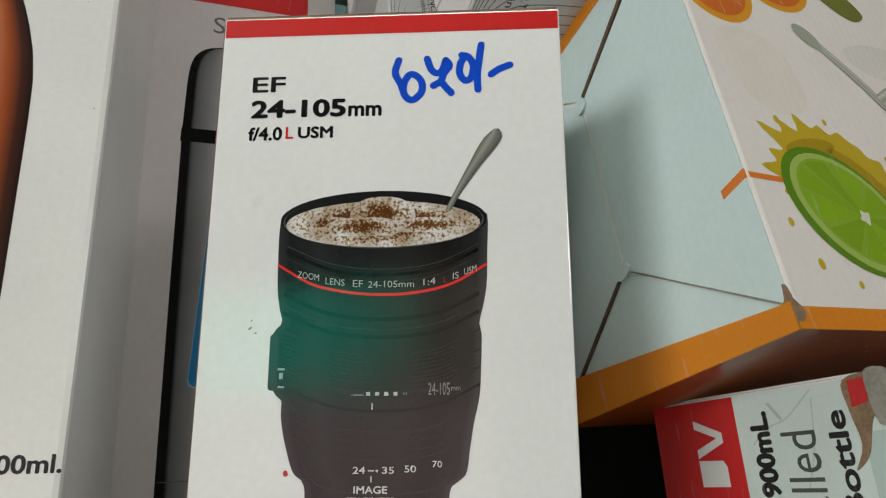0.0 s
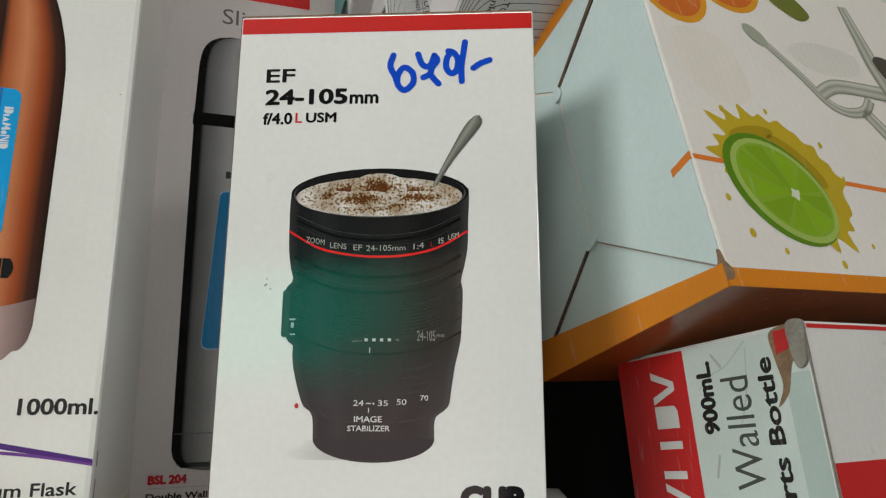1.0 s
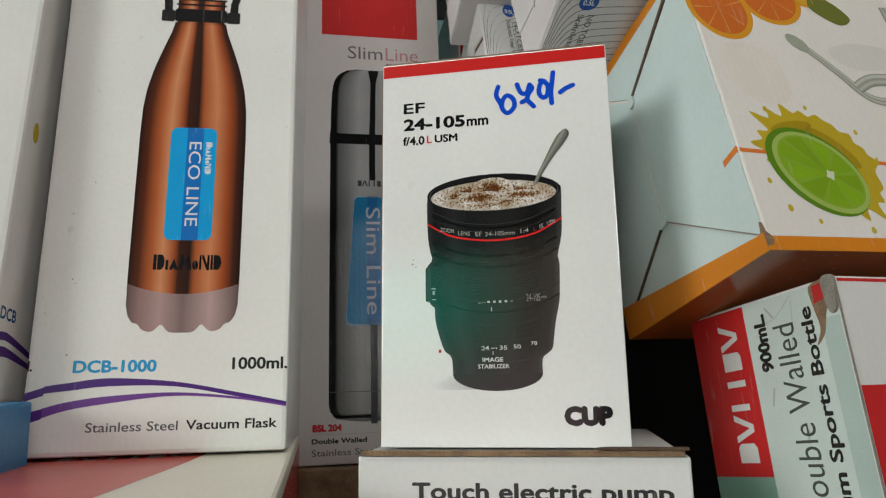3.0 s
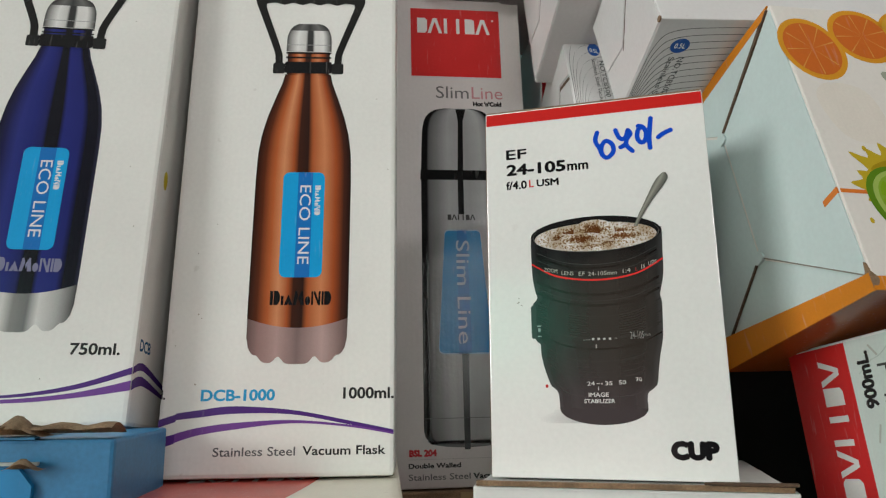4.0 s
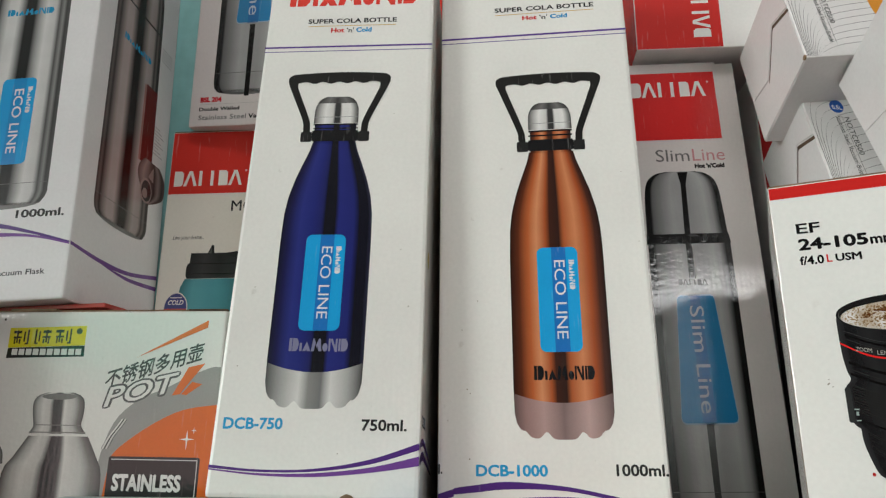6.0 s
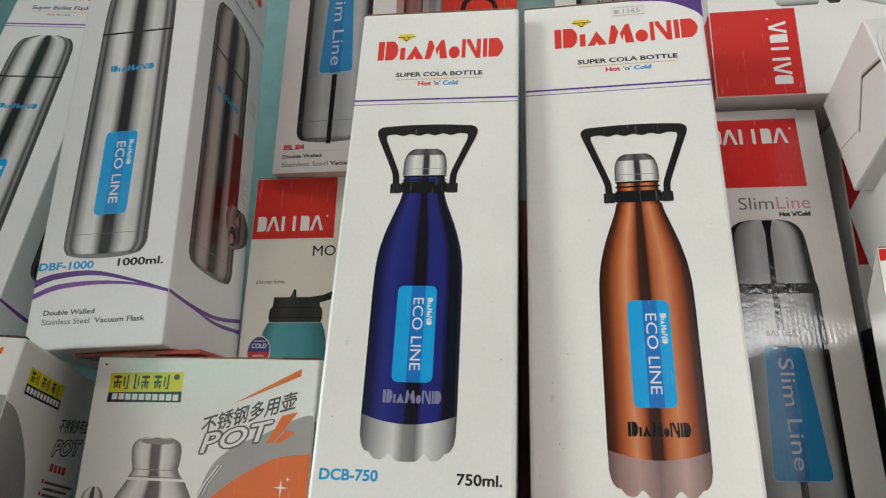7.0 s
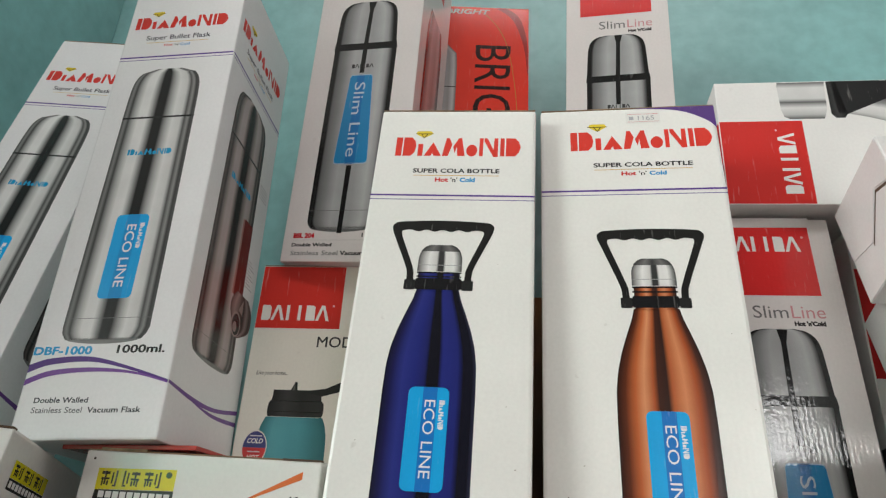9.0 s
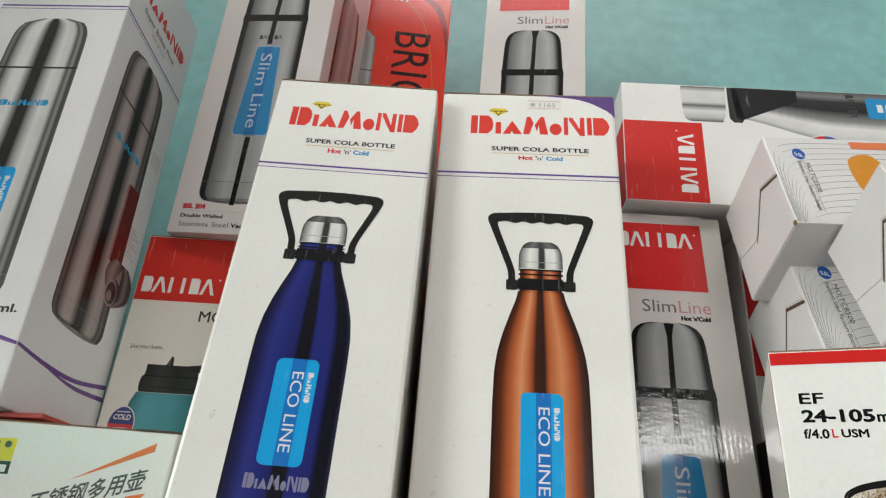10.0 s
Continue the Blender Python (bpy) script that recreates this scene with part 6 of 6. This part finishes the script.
    f.picture("pot_spout", rows_between([(69, 50), (72, 56), (75.6, 61), (78.0, 64.6)], [(73, 50), (75.6, 56), (79.2, 61), (81.4, 64.6)], 10), chrome, 3, 6, "steel spout")
    f.picture("pot_knob", rows_between([(3.5, 42), (4.6, 48), (8, 51.6)], [(17, 42), (16, 48), (13, 51.6)], 8), chrome, 3, 8)
    f.shapes("board_hole", [ellipse(5.5, 115.4, .7, .7, 10)], (.05, .04, .03), 1)
    r = Face(ob, "right", w, h, d, "film")
    r.shapes("grey_field", [curve([(.5, 88), (14, 84), (34, 64), (46, 36), (50, .6)], 4) + [(.5, .6)]], (.26, .26, .25), 1)
    r.shapes("orange_field", [curve([(.5, 52), (12, 46), (24, 30), (28, .6)], 4) + [(.5, .6)]], ora, 2)
    r.shapes("yellow_plate", [rect(13, 100.0, 51.4, 108.2)], (.62, .55, .02), 1)
    r.shapes("black_plate", [rect(13, 94.6, 51.4, 99.9)], (.02, .02, .02), 1)
    for i in range(3):
        r.shapes("plate_sign", [rect(15 + 11.5 * i + .9 * a, 101.0 + .76 * b, 15 + 11.5 * i + .9 * c, 101.0 + .76 * e) for a, b, c, e in signs], (.03, .028, .012), 2)
    r.pieces("plate_bar", [rect(14.5 + 3.6 * i, 95.8, 17.2 + 3.6 * i, 98.8) for i in range(10)], (.7, .69, .66), 2)
    r.text("\u4e0d\u9508\u94a2\u591a\u7528\u58f6", 58, 83.5, 93.5, 91.5, (.07, .07, .07), 4, .01, 0, .15, "lettering", 6)
    r.text("POT", 57, 70, 91, 80, (.10, .10, .10), 4, .05, 0, .2, "lettering", 6)
    r.text("POT", 58, 71, 90, 79.2, (.7, .69, .66), 5, .0, 0, .2, "lettering", 6)
    r.pieces("red_heading", [rect(60 + 5 * i, 63.5, 63.8 + 5 * i, 67.6) for i in range(4)], (.55, .05, .05), 2)
    r.pieces("fine_print", [rect(59, 57 - 3.2 * i, 92 - (i % 3) * 5, 58.4 - 3.2 * i) for i in range(11)], (.14, .14, .14), 2)
    r.pieces("red_bullet", [rect(55.5, 57 - 6.4 * i, 57.5, 59 - 6.4 * i) for i in range(4)], (.55, .05, .05), 2)
    tuck_lid(ob, w, h, d, board)
    t = Face(ob, "top", w, h, d)
    part("lid_lip", slab(t, [(8, -.2), (34, -.3), (33, 5), (9, 5)], 1.5), KRAFT, ob, "lifted brown edge of the lid")
    # dark strip laid on the lid for the shade of a gap
    part("gap_shade_strip", slab(t, [(108, -.3), (128, -.2), (128, 4), (108, 3)], .8), KRAFT_DARK, ob)
    o2 = copy_thing(ob, stand(-.5265, .1443, .0484, 11.25, -9.26, 2.06))
    tagged(o2, "white, grey and orange steel pot box turned to show its side")


build_pot()


# ---------------------------------------------------------------- boxes in the front row below
def build_front_row():
    # white box of a pump, under the cup's box
    w, h, d = .110, .1440, .11
    board = white_board((0.76, 0.76, 0.73), "satin", 0.25)
    ob = carton("pump_box", stand(-.0175, .1562, -.1, -19.2, -1.2, 0), w, h, d, board, "white pump box with brown lid edge under the cup box", "box", "", 41, 0.001)
    f = Face(ob, "front", w, h, d)
    f.text("Touch electric pump", 19, 128.4, 104, 135.6, (.04, .04, .04), 2, .02)
    t = Face(ob, "top", w, h, d)
    part("lid", slab(t, [(2, 1.5), (107, .5), (108.5, 60), (1.5, 60)], .8), board, ob)
    part("lid_edge", slab(t, [(1.5, -.8), (108, -1.0), (108.4, .8), (60, 1.6), (1.6, 1.2)], 1.7, .2), KRAFT, ob, "raw brown corrugated edge of the lid")
    part("lid_edge", slab(t, [(80, -1.4), (109.4, -1.8), (109.6, 1.4), (84, 1.8)], .8, 2.2), KRAFT_DARK, ob, "lifted brown tip of the lid")
    l = Face(ob, "left", w, h, d)
    l.shapes("green_print", [rect(4, 60, 30, 136)], (.10, .30, .26), 1)
    # red and cream box under the copper bottle's box
    w, h, d = .126, .1380, .235
    cream = white_board((0.70, 0.66, 0.55), "satin", 0.25)
    ob = carton("bottle_box", stand(-.1675, .100, -.1, 0, 0, 0), w, h, d, cream, "cream and red box lying under the copper bottle's box", "box", "", 42, 0.0015)
    t = Face(ob, "top", w, h, d)
    t.shapes("red_print", [[(.8, .8), (64, .8)] + curve([(64, .8), (70, 30), (78, 70), (84, 100), (88, 126), (90, 150)], 4)[1:] + [(90, 234), (.8, 234)]], (.50, .10, .08), 1, "faded red print")
    t.pieces("maker_mark", [[(u, 128 - (v - 118)) for u, v in s] for s in blocks_caps(30, 110, 84, 118)], (.66, .60, .52), 2, "pale maker's mark of plain blocks")
    r = Face(ob, "right", w, h, d)
    r.shapes("red_print", [rect(.8, .8, 234, 133)], (.42, .04, .04), 1)
    f = Face(ob, "front", w, h, d)
    f.shapes("red_print", [rect(.8, .8, 70, 137)], (.50, .05, .05), 1)
    # blue box with a torn lid under the blue bottle's box
    w, h, d = .190, .1640, .0565
    blue = rough_stuff("blue_board", (.035, .23, .46), .4, 500, 30, .12, .15, 150)
    ob = carton("torn_box", stand(-.338, .1725, -.1, -1.5, 0, .3), w, h, d, blue, "blue cardboard box with a torn, curling brown lid", "box", "", 43, 0.0015)
    t = Face(ob, "top", w, h, d)
    grey = rough_stuff("grey_lining", (.36, .40, .38), .6, 400, 40, .1, .1, 150)
    part("lid", slab(t, [(1, 4), (158, 4), (160, 55), (1, 55)], 1.0), grey, ob, "grey-green lid top")
    part("lid_fold", slab(t, [(0, -1.6), (162, -1.2), (161, 4.2), (0, 4.4)], .9), ink(.04, .28, .52), ob, "bright blue folded lid edge")
    f = Face(ob, "front", w, h, d)
    part("front_flap", slab(f, [(0, 2), (160, 2), (163, 148), (158, 154), (0, 154)], 2.2, .1), ink(.02, .26, .55), ob, "bright blue front flap")
    part("white_print", slab(f, [(30, 136), (66, 138.5), (66, 146), (30, 144)], .12, 2.3), ink(.7, .7, .68), ob, "white block of print")
    part("flap_fold", slab(f, [(0, 155.4), (164, 155), (164, 156.2), (0, 156.8)], 1.6, .1), rough_stuff("pale_fold", (.5, .55, .52), .7, 600, 60), ob, "pale worn fold line")
    # curling torn brown sheets: strips with a rolled edge
    TORN = rough_stuff("torn_cardboard", (.44, .31, .19), .85, 1200, 120, .25, .5, 900)
    rnd = random.Random(9)
    def torn(name, x0, x1, y, z, reach, rise, wave, mat, n=26):
        bm = bmesh.new()
        rows = []
        for i in range(n + 1):
            u = x0 + (x1 - x0) * i / n
            row = []
            edge = reach * (1 + .10 * math.sin(i * .7) + .05 * math.sin(i * 1.9 + 1) + rnd.uniform(-.02, .02))
            for j in range(7):
                q = j / 6
                up = rise * math.sin(q * math.pi * .8) * (math.exp(-((i / n - .45) / .30) ** 2) if wave < 0 else 1 + wave * math.sin(i * .55 + 1)) + rnd.uniform(-.05, .05)
                row.append(bm.verts.new((u * MM, (y - edge * q) * MM, (z + up) * MM)))
            rows.append(row)
        for i in range(n):
            for j in range(6):
                bm.faces.new([rows[i][j], rows[i + 1][j], rows[i + 1][j + 1], rows[i][j + 1]])
        bmesh.ops.solidify(bm, geom=bm.faces[:], thickness=0.0009)
        for fc in bm.faces:
            fc.smooth = True
        return part(name, bm, mat, ob, "torn curling brown cardboard")
    torn("torn_sheet", 154, 191, 8, 165.6, 15, 4.0, .16, TORN)
    torn("torn_sheet", 146, 168, 6, 165.2, 13, 7.6, -1, TORN, 18)
    torn("torn_sheet", -1, 26, 6, 164.6, 10, 2.4, .3, KRAFT_DARK, 14)
    torn("torn_sheet", 155, 168, -2, 154, 6, 4.0, -1, TORN, 12)
    # thin red packet under the bullet flask's box
    w, h, d = .075, .0022, .07
    ob = carton("flat_packet", stand(-.405, .2335, .1582, 0, 0, -1.2), w, h, d, ink(.42, .05, .04), "thin red packet lying on the pot box", "packet", "", 44, 0.0004)
    part("fold", slab(Face(ob, "top", w, h, d), [(1, 1), (74, 1), (74, 20), (1, 20)], .3), ink(.35, .04, .03), ob)


build_front_row()


# ---------------------------------------------------------------- a dim steel lid deep in the gap between the boxes
def build_lid():
    ob = thing("steel_lid", stand(.118, .249, .0) @ Matrix.Rotation(radians(80), 4, "X"), "dim grey steel lid leaning in the dark gap", "lid")
    bm = bmesh.new()
    prof = [(0, .004), (.022, .0036), (.032, .0022), (.036, 0), (.0375, -.0012)]
    rings = [[bm.verts.new((r * math.cos(a * math.pi / 20), r * math.sin(a * math.pi / 20), z)) for a in range(40)] for r, z in prof[1:]]
    top = bm.verts.new((0, 0, prof[0][1]))
    for a in range(40):
        bm.faces.new([top, rings[0][a], rings[0][(a + 1) % 40]])
        for p, q in zip(rings, rings[1:]):
            bm.faces.new([p[a], q[a], q[(a + 1) % 40], p[(a + 1) % 40]])
    steel = rough_stuff("dull_steel", (.20, .19, .185), .45, 300, 20, .1, .1, 200)
    part("disc", bm, steel, ob)
    bm = bmesh.new()
    bmesh.ops.create_cone(bm, cap_ends=True, segments=20, radius1=.006, radius2=.0045, depth=.007, matrix=Matrix.Translation((0, 0, .007)))
    part("knob", bm, steel, ob, "small dark knob")


build_lid()
